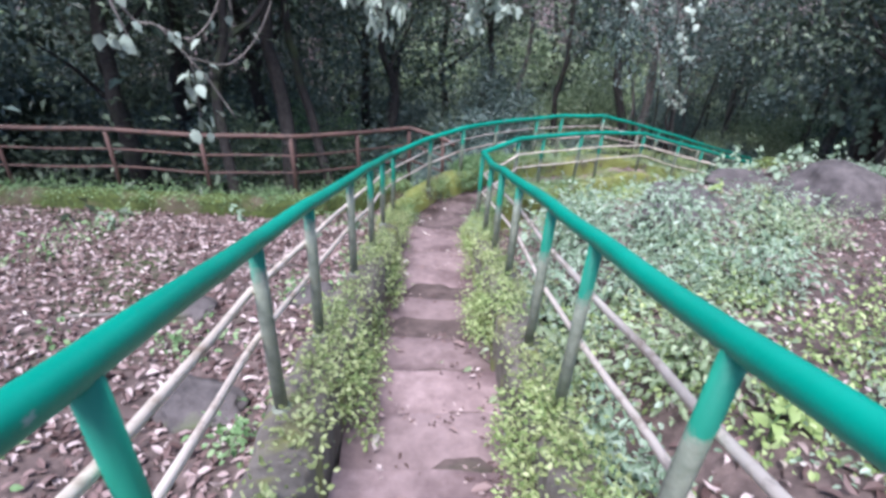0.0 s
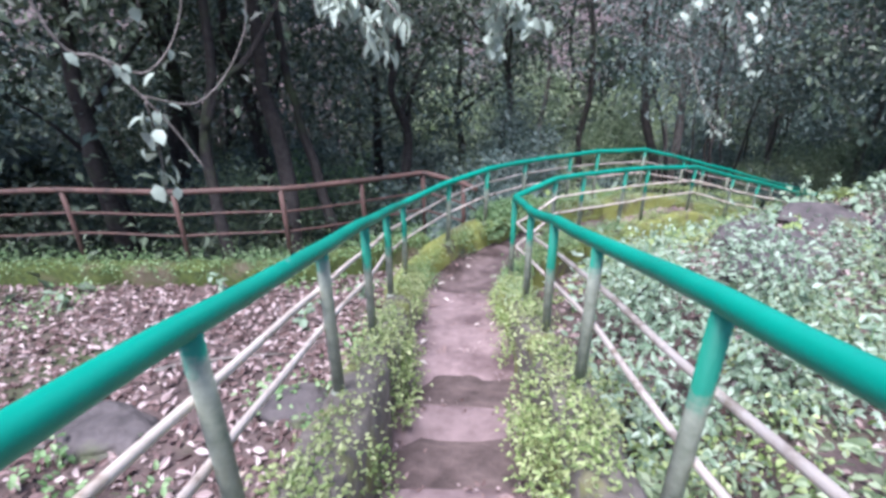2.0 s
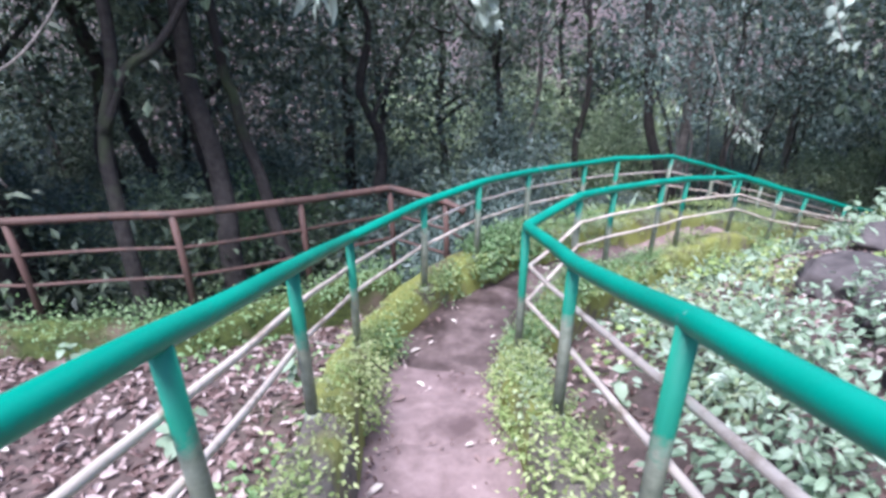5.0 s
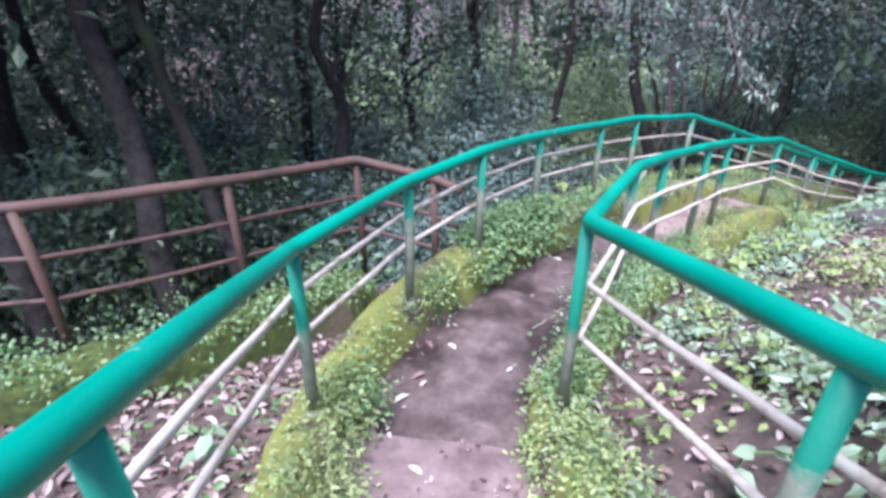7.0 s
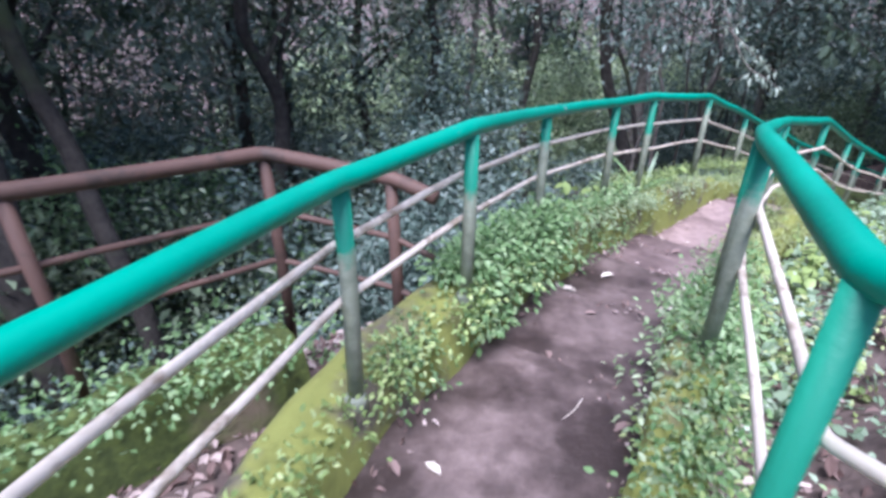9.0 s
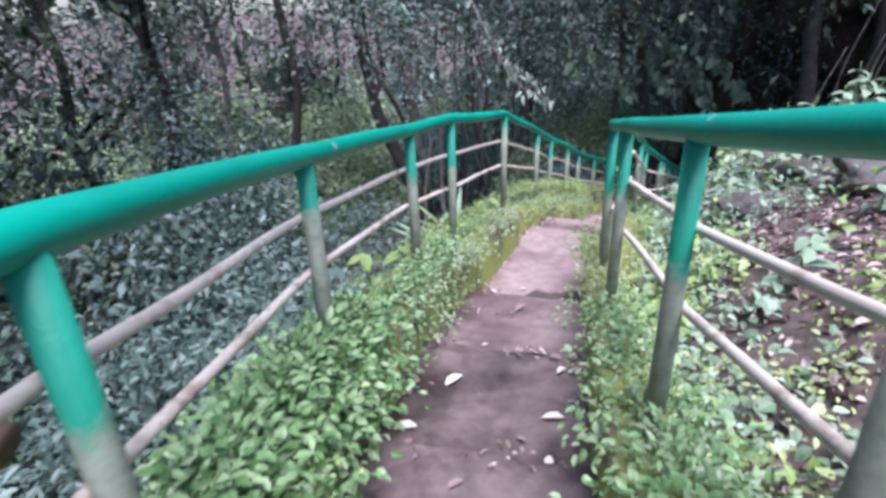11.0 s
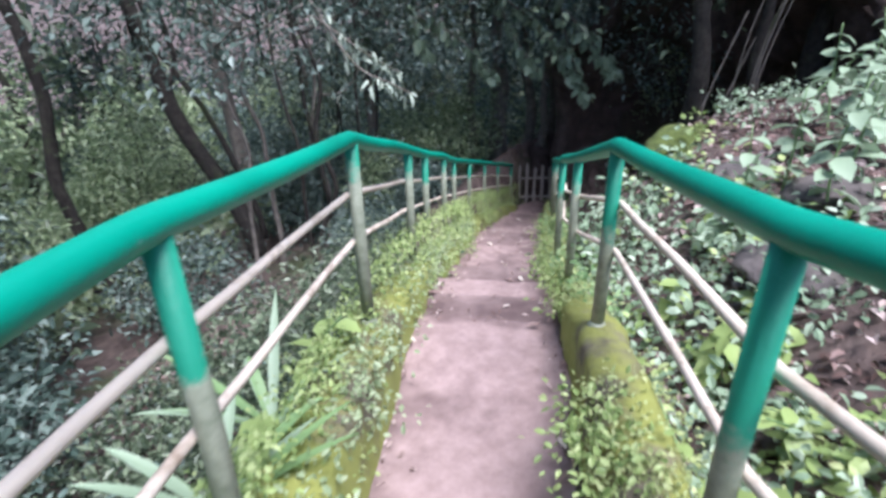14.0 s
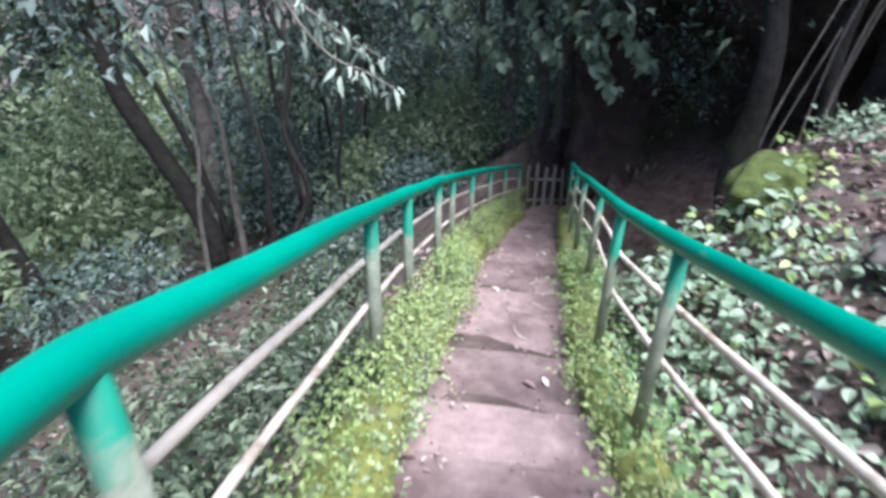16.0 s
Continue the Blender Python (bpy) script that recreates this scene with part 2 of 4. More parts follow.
# ---- plan: the two railings (foot x, y, foot height, rail height) ----
LEFT = [(0.55, -1.9, -0.02, 0.86), (0.43, -0.9, -0.4, 0.44), (0.263, 0.332, -0.88, -0.079), (0.073, 1.275, -1.286, -0.493), (0.018, 1.95, -1.504, -0.741),
        (-0.049, 2.92, -1.828, -1.095), (-0.117, 3.801, -2.191, -1.415), (-0.2, 4.711, -2.5, -1.777), (-0.311, 5.927, -3.063, -2.251), (0.024, 6.891, -3.176, -2.409),
        (0.428, 7.424, -3.16, -2.441), (0.901, 8.267, -3.341, -2.633), (1.59, 9.169, -3.558, -2.839), (2.064, 9.677, -3.784, -2.936), (2.963, 10.52, -3.97, -3.169),
        (3.899, 11.381, -4.373, -3.602), (4.462, 11.896, -4.661, -3.872), (5.192, 12.503, -4.992, -4.196), (5.86, 13.08, -5.32, -4.53), (6.65, 13.64, -5.65, -4.86),
        (7.6, 14.28, -6.05, -5.26), (8.57, 14.9, -6.45, -5.66), (9.6, 15.5, -6.87, -6.08)]
RIGHT = [(1.46, -1.8, -0.02, 0.85), (1.35, -0.7, -0.42, 0.395), (1.229, 0.599, -0.92, -0.143), (1.178, 1.504, -1.39, -0.508), (1.101, 2.135, -1.61, -0.731),
         (1.011, 3.094, -1.849, -1.107), (0.922, 3.944, -2.192, -1.42), (0.843, 4.873, -2.576, -1.797), (0.744, 6.051, -3.163, -2.199), (1.194, 6.958, -3.101, -2.351),
         (1.583, 7.572, -3.346, -2.52), (2.26, 8.467, -3.65, -2.775), (2.681, 8.998, -3.781, -2.929), (3.599, 9.811, -3.947, -3.186), (4.516, 10.588, -4.482, -3.62),
         (5.229, 11.202, -4.83, -3.941), (6.36, 12.01, -5.22, -4.43), (7.18, 12.69, -5.55, -4.76), (8.1, 13.4, -5.95, -5.15), (9.3, 14.3, -6.4, -5.62),
         (10.6, 15.2, -7.0, -6.2)]
# middle of the path: x, y, height, half width
MID = [(1.03, -2.0, -0.3, 0.27), (0.68, 1.32, -1.6, 0.3), (0.48, 2.749, -2.18, 0.32), (0.44, 3.604, -2.5, 0.3), (0.36, 4.708, -2.88, 0.32), (0.22, 5.799, -3.22, 0.36),
       (0.303, 6.462, -3.34, 0.37), (0.707, 7.208, -3.46, 0.4), (1.209, 7.948, -3.6, 0.39), (1.9, 8.76, -3.86, 0.375), (2.441, 9.379, -4.06, 0.385), (3.3, 10.17, -4.17, 0.39),
       (4.233, 10.985, -4.5, 0.355), (4.889, 11.524, -4.83, 0.34), (5.589, 12.074, -5.18, 0.335), (6.306, 12.68, -5.5, 0.36), (7.145, 13.284, -5.85, 0.36), (7.978, 13.879, -6.2, 0.36),
       (8.95, 14.6, -6.6, 0.33), (10.0, 15.2, -7.0, 0.36), (11.4, 15.6, -7.4, 0.4)]
MID_XY = np.array([m[:2] for m in MID])
MID_S = np.concatenate([[0], np.cumsum(np.linalg.norm(np.diff(MID_XY, axis=0), axis=1))])


def on_path(s):
    return np.array([np.interp(s, MID_S, [m[i] for m in MID]) for i in range(4)])


def path_dir(s):
    d = on_path(s + 0.15)[:2] - on_path(s - 0.15)[:2]
    return d / np.linalg.norm(d)


DENSE_S = np.arange(0, MID_S[-1], 0.1)
DENSE = np.array([on_path(s) for s in DENSE_S])
DENSE_D = np.array([path_dir(s) for s in DENSE_S])


def beside(x, y):
    """Distance to the right (+) or left (-) of the path's middle, and the path's height there."""
    d = np.hypot(DENSE[:, 0] - x, DENSE[:, 1] - y)
    i = int(np.argmin(d))
    t = DENSE_D[i]
    side = (x - DENSE[i, 0]) * t[1] - (y - DENSE[i, 1]) * t[0]
    return math.copysign(d[i], side), DENSE[i, 2]


def ground_z(x, y):
    u, zp = beside(x, y)
    left = -3.6 - 0.29 * (y - 6.8) + 0.03 * (x + 1)
    beyond = min(y - 6.45, -0.68 * (x + 0.405) + 0.735 * (y - 7.9))
    left -= min(1, max(0, (0.5 - x) / 1.5)) * min(1.9, 0.75 * max(0, beyond - 0.25))
    if u < -0.55 and y > 8.0:
        left -= min(1, (y - 8.0) / 2.0) * min(0.9, 0.45 * (-u - 0.55))
    right = -2.63 + 0.06 * (x - 2.76) - 0.31 * (y - 5.16) - 0.38 * math.exp(-((abs(u) - 0.8) / 0.55) ** 2)
    k = min(1, max(0, (u + 0.45) / 0.9))
    z = left * (1 - k) + right * k
    if abs(u) < 0.75:
        z = min(z, zp - 0.12)
    z += 0.3 * math.exp(-((x - 7.3) ** 2 + (y - 10.7) ** 2) / 1.4) if u > 0.9 else 0
    if u > 0.6:
        z -= 1.2 * min(1, max(0, (x - 5.4) / 0.9)) * min(1, max(0, (y - 11.25) / 0.6)) * min(1, (u - 0.6) / 0.3)
        z -= min(1, (u - 0.6) / 0.8) * 1.7 * math.exp(-((x - 9.9) ** 2 + (y - 13.1) ** 2) / 4.0)
    d = math.hypot(x - 2, y - 7)
    fall = max(0, d - 25)
    bump = 0.10 * noise.noise(Vector((x * 0.5, y * 0.5, 3))) + 0.05 * noise.noise(Vector((x * 1.9, y * 1.9, 7)))
    return max(z, -17) + bump + fall * 0.02

# ---- ground ----
gx = np.concatenate([[-300, -150, -80, -50, -35, -25, -18, -13], np.arange(-10, 14.01, 0.16), [16, 20, 26, 35, 50, 80, 150, 300]])
gy = np.concatenate([[-300, -150, -80, -40, -20, -10, -6], np.arange(-4, 20.01, 0.16), [22, 25, 30, 36, 45, 60, 90, 160, 300]])
GV = np.array([(x, y, ground_z(x, y)) for x in gx for y in gy])
ny = len(gy)
ii, jj = np.meshgrid(np.arange(len(gx) - 1), np.arange(ny - 1), indexing="ij")
GF = np.stack([ii * ny + jj, (ii + 1) * ny + jj, (ii + 1) * ny + jj + 1, ii * ny + jj + 1], -1).reshape(-1, 4)
ground = tagged(new("ground", mesh_from("ground", GV, GF, M_SOIL, True)), "dark forest soil sloping down beside the path", "ground", kind="structure")


# ---- kerbs ----
def kerb(name, line, width, rise, depth, mat, label, roughness=0.03):
    P = smooth_line([(x, y, z) for x, y, z in line], 10)
    T = np.gradient(P[:, :2], axis=0)
    T /= np.linalg.norm(T, axis=1)[:, None]
    N = np.stack([-T[:, 1], T[:, 0]], 1)
    prof = [(-0.5, -depth), (-0.5, rise - 0.03), (-0.38, rise), (-0.1, rise + 0.012), (0.2, rise + 0.008), (0.38, rise), (0.5, rise - 0.03), (0.5, -depth)]
    V = np.array([[p[0] + n[0] * a * width, p[1] + n[1] * a * width, p[2] + b] for p, n in zip(P, N) for a, b in prof])
    V += wobble(V, roughness, 4.0) * np.array([1, 1, 0.5])
    k = len(prof)
    i, j = np.meshgrid(np.arange(len(P) - 1), np.arange(k - 1), indexing="ij")
    F = np.stack([i * k + j, i * k + j + 1, (i + 1) * k + j + 1, (i + 1) * k + j], -1).reshape(-1, 4)
    return tagged(new(name, mesh_from(name, V, F, mat, True)), label, "kerb", kind="structure")


def kerb_run(feet, side, inset, i, j):
    """The kerb's line under the posts i to j, set in towards the path by so much."""
    P = np.array(feet)
    T = np.gradient(P[:, :2], axis=0)
    T /= np.linalg.norm(T, axis=1)[:, None]
    w = np.interp(np.arange(len(P)), *zip(*inset)) * side
    return [(x + t[1] * k, y - t[0] * k, z) for (x, y, z, _), t, k in zip(P[i:j], T[i:j], w[i:j])]


INSET_L = ((0, 0.05), (7, 0.05), (8, -0.03), (9, -0.1), (10, -0.1), (11, -0.03), (14, 0.0), (16, 0.05))
INSET_R = ((0, 0.02), (10, 0.02), (11, -0.02), (13, -0.02), (15, 0.02))
kerb("kerb_left", kerb_run(LEFT, 1, INSET_L, 0, 8), 0.23, 0.0, 0.75, M_KERB_BARE, "low grey concrete kerb with a little moss beside the steps")
kerb("kerb_left", kerb_run(LEFT, 1, INSET_L, 7, 99), 0.23, 0.003, 0.75, M_KERB, "low concrete kerb covered with moss beside the path")
kerb("kerb_right", kerb_run(RIGHT, -1, INSET_R, 0, 8), 0.2, 0.0, 0.75, M_KERB_BARE, "low worn concrete kerb with a little moss beside the steps")
kerb("kerb_right", kerb_run(RIGHT, -1, INSET_R, 7, 99), 0.2, 0.003, 0.75, M_KERB, "low concrete kerb with yellow moss beside the path")

# ---- path: concrete steps and slabs ----
EDGES = [0.0, 0.48, 0.97, 1.45, 1.94, 2.42, 2.9]
EDGES += [float(np.interp(y, MID_XY[:7, 1], MID_S[:7])) for y in (1.32, 1.79, 2.27, 2.77, 3.6, 4.47, 5.1, 5.64, 5.97)]
EDGES += [float(DENSE_S[np.argmin(np.hypot(DENSE[:, 0] - x, DENSE[:, 1] - y))]) for x, y in ((0.9, 7.42), (1.29, 7.9), (1.84, 8.6), (2.17, 9.05), (2.46, 9.36), (3.73, 10.6), (4.03, 10.84), (4.33, 11.1), (4.87, 11.55), (5.5, 12.15))]
EDGES += list(np.arange(EDGES[-1] + 0.55, MID_S[-1] - 0.1, 0.55)) + [float(MID_S[-1])]
DAMP = [(EDGES[15] - 0.01, EDGES[18] - 0.01)]
path = tagged(new("path"), "narrow footpath of worn brown concrete steps and slabs", "footpath", kind="structure")


def tread(s0, s1):
    """One slab: its top, worn front edge and riser."""
    a, b = on_path(s0), on_path(s1)
    drop = a[2] - b[2]
    tilt = 0.12 if drop / (s1 - s0) > 0.33 else 0.45
    z0 = a[2] - drop * (1 - tilt)
    rows, n = [], max(4, int((s1 - s0) / 0.09))
    across = np.linspace(-1, 1, 9)
    for i in range(n + 1):
        f = i / n
        s = s0 - 0.02 + (s1 - s0 + 0.02) * f
        c, d = on_path(s), path_dir(s)
        z = z0 - drop * tilt * f
        lip = -0.012 if i == n else 0
        for u in across:
            w = u * (c[3] + 0.12)
            x, y = c[0] + d[1] * w, c[1] - d[0] * w
            hump = 0.016 * noise.noise(Vector((x * 2.2, y * 2.2, s0))) + 0.006 * noise.noise(Vector((x * 9, y * 9, s0)))
            edge = 0.02 * noise.noise(Vector((x * 5, y * 5, s0 + 4))) if i == n else 0
            rows.append((x + d[0] * edge, y + d[1] * edge, z + hump + lip))
    d = path_dir(s1)
    for u in range(9):
        x, y, z = rows[n * 9 + u]
        rows.append((x - d[0] * 0.015, y - d[1] * 0.015, z - 0.26))
    i, j = np.meshgrid(np.arange(n + 1), np.arange(8), indexing="ij")
    F = np.stack([i * 9 + j, i * 9 + j + 1, (i + 1) * 9 + j + 1, (i + 1) * 9 + j], -1).reshape(-1, 4)
    part("slab", mesh_from("slab", rows, F, M_DAMP if any(e <= s0 < f for e, f in DAMP) else M_PATH, False), path)


for s0, s1 in zip(EDGES[:-1], EDGES[1:]):
    tread(s0, s1)


# ---- green railings ----
def bent(points, r):
    """A line of straight runs with small bends at the points."""
    P = [np.array(p, float) for p in points]
    out = [P[0]]
    for a, p, b in zip(P[:-2], P[1:-1], P[2:]):
        u, v = (a - p) / np.linalg.norm(a - p), (b - p) / np.linalg.norm(b - p)
        out += [p + u * r * 2, p + u * r * 0.9, p + (u + v) * r * 0.2, p + v * r * 0.9, p + v * r * 2]
    out.append(P[-1])
    fine = []
    for a, b in zip(out[:-1], out[1:]):
        k = max(1, int(np.linalg.norm(b - a) / 0.15))
        fine += [a + (b - a) * f for f in np.arange(k) / k]
    return np.array(fine + [out[-1]])


def railing(feet, outward, drops, label):
    """A pipe rail on posts with two thin pale bars."""
    thing = tagged(new("railing"), label, "railing", group="railings along the path")
    top = bent([(x, y, z) for x, y, _, z in feet], 0.045)
    top += wobble(top, 0.008, 1.5)
    part("handrail", mesh_from("handrail", *tube(top, 0.031, 16), M_RAIL, True), thing, "thick pipe in glossy turquoise green paint")
    for f in drops:
        line = []
        for i, (x, y, z0, z1) in enumerate(feet):
            a, b = feet[max(0, i - 1)], feet[min(len(feet) - 1, i + 1)]
            d = np.array([b[0] - a[0], b[1] - a[1]]); d /= np.linalg.norm(d)
            line.append((x - d[1] * outward * 0.034, y + d[0] * outward * 0.034, z1 - (z1 - z0) * f))
        bar = bent(line, 0.03)
        bar = bar + wobble(bar, 0.008, 2.0)
        part("mid_bar", mesh_from("mid_bar", *tube(bar, 0.0125, 8), M_BAR, True), thing, "thin bar in flaking off-white paint")
    for x, y, z0, z1 in feet:
        lean = rng.normal(size=2) * 0.006
        h = z1 - z0
        V, F = joined([tube([(lean[0], lean[1], -0.08), (0, 0, h * 0.5), (0, 0, h - 0.01)], [0.027, 0.026, 0.026], 12),
                       tube([(lean[0], lean[1], -0.03), (lean[0], lean[1], 0.012), (lean[0], lean[1], 0.03)], [0.042, 0.038, 0.028], 12)])
        post = part("post", mesh_from("post", V, F, M_POST, True), thing, "worn post, green above and bare grey below")
        post.location = (x, y, z0)
    return thing


railing(LEFT, 1, (0.26, 0.51), "green painted pipe railing with pale bars on a mossy kerb")
railing(RIGHT, -1, (0.28, 0.54), "green painted pipe railing with a sharp corner beside the slope")

# ---- brown fence beyond the path ----
BROWN = [(-8.2, 5.6, -2.4), (-6.8, 5.8, -2.4), (-5.46, 6.0, -2.4), (-4.1, 6.22, -2.4), (-2.88, 6.3, -2.4), (-1.77, 6.52, -2.41), (-1.05, 7.18, -2.54), (-0.405, 7.8, -2.66), (0.13, 7.62, -2.72), (0.30, 7.53, -2.77)]
fence = tagged(new("fence"), "old brown pipe fence with three rails under the trees", "fence")
for drop, r in ((0, 0.031), (0.27, 0.014), (0.52, 0.014)):
    L = bent([(x, y, z - drop) for x, y, z in BROWN], 0.05)
    part("rail", mesh_from("rail", *tube(L + wobble(L, 0.02, 1.3), r, 10), M_RUST, True), fence)
for x, y, z in BROWN[:-1]:
    p = part("post", mesh_from("post", *tube([(0, 0, -1.05), (0.01, 0, -0.5), (0, 0, -0.01)], 0.027, 10), M_RUST, True), fence)
    p.location = (x, y, z)
kerb("fence_kerb", [(x + 0.06, y - 0.15, z - 0.80) for x, y, z in BROWN[:-2]], 0.24, 0.0, 0.7, M_MOSS, "low earth kerb thick with green moss", 0.10)

# ---- picket fence where the path turns away ----
pickets = tagged(new("picket_fence"), "grey weathered picket fence at the foot of the path", "fence")
a, b = np.array((10.0, 16.7)), np.array((12.6, 14.4))
for i in range(22):
    f = i / 21
    x, y = a + (b - a) * f
    h = 0.95 + 0.12 * rng.random()
    z = -7.5
    V, F = tube([(0, 0, -0.5), (0.01 * rng.normal(), 0, h * 0.6), (0.02 * rng.normal(), 0, h - 0.06), (0.02 * rng.normal(), 0, h)], [0.035, 0.035, 0.032, 0.008], 6)
    part("picket", mesh_from("picket", V, F, M_WOOD), pickets).location = (x, y, z)
for h in (0.3, 0.72):
    part("cross_rail", mesh_from("cross_rail", *tube([(*a, -7.5 + h), (*b, -7.5 + h)], 0.025, 6), M_WOOD), pickets)


# ---- trees and shrubs ----
def tree(x, y, height, radius, lean=(0, 0), limbs=4, crown=1, leaves=160, bark=M_BARK, foliage=M_DARK, label="dark slender forest tree with a leafy crown", low=0.45, fork=None, leaf=0.16, spread=1.0, per=16):
    z = ground_z(x, y) - 0.2
    thing = tagged(new("tree"), label, "tree", group="forest trees")
    thing.location = (x, y, z)
    k = 9
    f = np.linspace(0, 1, k)
    P = np.stack([lean[0] * f * height, lean[1] * f * height, f * height], 1)
    P[1:] += rng.normal(size=(k - 1, 3)) * np.array([0.10, 0.10, 0]) * (height / 9)
    P = smooth_line(P, 4)
    R = radius * (1.25 - 0.95 * np.linspace(0, 1, len(P)) ** 0.8)
    R[0] *= 1.5
    V, F = tube(P, R, 9)
    V = V + wobble(V + np.array([x, y, 0]), radius * 0.35, 2.5)
    part("trunk", mesh_from("trunk", V, F, bark, True), thing)
    ends = []
    for i in range(limbs):
        t = (fork if (fork and i == 0) else rng.uniform(low, 0.95))
        base = P[int(t * (len(P) - 1))]
        a = rng.uniform(0, 2 * np.pi)
        ln = rng.uniform(0.15, 0.3) * height
        tip = base + np.array([math.cos(a) * ln, math.sin(a) * ln, ln * rng.uniform(0.2, 1.0)])
        mid = (base + tip) / 2 + rng.normal(size=3) * 0.12
        L = smooth_line([base, mid, tip], 5)
        part("limb", mesh_from("limb", *tube(L, np.linspace(radius * 0.45, 0.012, len(L)), 6), bark, True), thing)
        ends += [mid, tip]
    ends = np.array(ends + [P[-1]])
    c = ends[rng.integers(0, len(ends), leaves)] + rng.normal(size=(leaves, 3)) * np.array([0.8, 0.8, 0.55]) * crown * spread
    part("crown", mesh_from("crown", *sprays(c, 0.26, per, leaf, simple=True), foliage), thing)
    return thing


def shrub(x, y, height, width, tufts=110, per=16, leaf=0.13, mat=M_DARK, label="dense dark green forest shrub", simple=True):
    z = ground_z(x, y) - 0.05
    thing = tagged(new("shrub"), label, "shrub", group="undergrowth shrubs")
    thing.location = (x, y, z)
    c = rng.normal(size=(tufts, 3))
    c /= np.linalg.norm(c, axis=1)[:, None]
    c *= rng.uniform(0.35, 1.0, (tufts, 1)) ** 0.6
    c = c * np.array([width, width, height / 2]) + np.array([0, 0, height / 2])
    c += wobble(c + np.array([x, y, z]), 0.35 * width, 1.2)
    c[:, 2] = np.maximum(c[:, 2], 0.06)
    part("foliage", mesh_from("foliage", *sprays(c, 0.17, per, leaf, simple=simple), mat), thing)
    for i in range(4):
        t = c[rng.integers(0, len(c))]
        L = smooth_line([(rng.normal() * 0.08, rng.normal() * 0.08, -0.1), t * 0.5 + rng.normal(size=3) * 0.08, t], 4)
        part("stem", mesh_from("stem", *tube(L, np.linspace(0.022, 0.006, len(L)), 5), M_BARK, True), thing)
    return thing


# trees that stand out
for lines in ([([(-2.9, 9.4, -5.6), (-2.95, 9.51, -4.23), (-3.09, 9.81, -3.39), (-3.24, 9.98, -2.5), (-3.32, 10.04, -1.79), (-3.4, 10.2, 1.5)], 0.14)],
              [([(-2.2, 9.9, -6.0), (-2.42, 10.1, -4.77), (-2.76, 10.44, -3.75), (-2.97, 10.57, -3.08), (-3.08, 10.66, -2.44), (-3.21, 10.7, -1.84), (-3.3, 10.8, 1.5)], 0.09)],
              [([(-3.5, 8.3, -5.2), (-3.68, 8.52, -3.85), (-3.84, 8.77, -3.03), (-3.85, 8.96, -2.4), (-3.7, 9.2, -1.4), (-3.6, 9.4, 1.5)], 0.09), ([(-3.85, 8.9, -2.5), (-3.66, 9.2, -1.9), (-3.3, 9.5, -1.6), (-2.6, 9.9, -0.6)], 0.06)]):
    old = tagged(new("tree"), "old dark leaning tree behind the brown fence", "tree", group="forest trees")
    for pts, r in lines:
        L = smooth_line(pts, 5)
        part("trunk", mesh_from("trunk", *tube(L + wobble(L, 0.06, 1.1), np.linspace(r * 1.15, r * 0.7, len(L)), 10), M_BARK, True), old)
    for k in range(3):
        base = np.array(lines[0][0][-1]) - np.array([0, 0, 0.8 * k])
        tip = base + np.array([rng.normal() * 1.3, rng.normal() * 1.3, rng.uniform(0.6, 1.6)])
        L = smooth_line([base, (base + tip) / 2 + rng.normal(size=3) * 0.1, tip], 5)
        part("limb", mesh_from("limb", *tube(L, np.linspace(0.06, 0.015, len(L)), 6), M_BARK, True), old)
    c = np.array(lines[0][0][-1]) + rng.normal(size=(120, 3)) * np.array([1.3, 1.3, 0.6]) + np.array([0, 0, 1.2])
    part("crown", mesh_from("crown", *sprays(c, 0.3, 14, 0.2, simple=True), M_DARK), old)
tree(-3.3, 17.5, 11, 0.17, (0, 0), 5, 1.4, 220)
tree(-1.0, 19.0, 11, 0.14, (0.01, 0), 5, 1.4, 220)
FORKED = [([(5.35, 17.7, -7.2), (5.33, 17.74, -6.7), (5.2, 18.04, -6.13), (4.82, 18.55, -4.87), (4.74, 18.69, -4.24), (4.66, 18.79, -3.68), (4.4, 19.0, -1.5), (4.3, 19.1, 1.0)], 0.17),
          ([(5.6, 17.8, -7.0), (5.54, 17.84, -6.33), (5.31, 18.4, -4.98), (4.95, 18.68, -4.02), (4.74, 18.75, -3.3), (4.5, 18.8, 0.5)], 0.06),
          ([(4.76, 18.65, -4.35), (5.02, 18.7, -3.95), (4.97, 18.75, -3.0), (5.1, 18.8, 0.0)], 0.06)]
forked = tagged(new("tree"), "dark leaning tree forking into two bare trunks", "tree", group="forest trees")
for pts, r in FORKED:
    L = smooth_line(pts, 5)
    part("trunk", mesh_from("trunk", *tube(L + wobble(L, 0.05, 1.1), np.linspace(r, r * 0.5, len(L)), 9), M_BARK, True), forked)
tree(3.2, 18.6, 10, 0.11, (-0.06, 0), 5, 1.2, 190)
tree(6.0, 20.0, 11, 0.16, (0.02, 0), 5, 1.4, 200, M_BARK_PALE, M_BLUE, "pale-barked forest tree in the ravine")
tree(2.2, 20.5, 10, 0.10, (-0.05, 0), 5, 1.2, 180, M_BARK_PALE, M_BLUE, "pale-barked forest tree in the ravine")
tree(8.4, 18.3, 9, 0.10, (0.0, 0), 5, 1.2, 180, M_BARK_PALE, M_DARK)
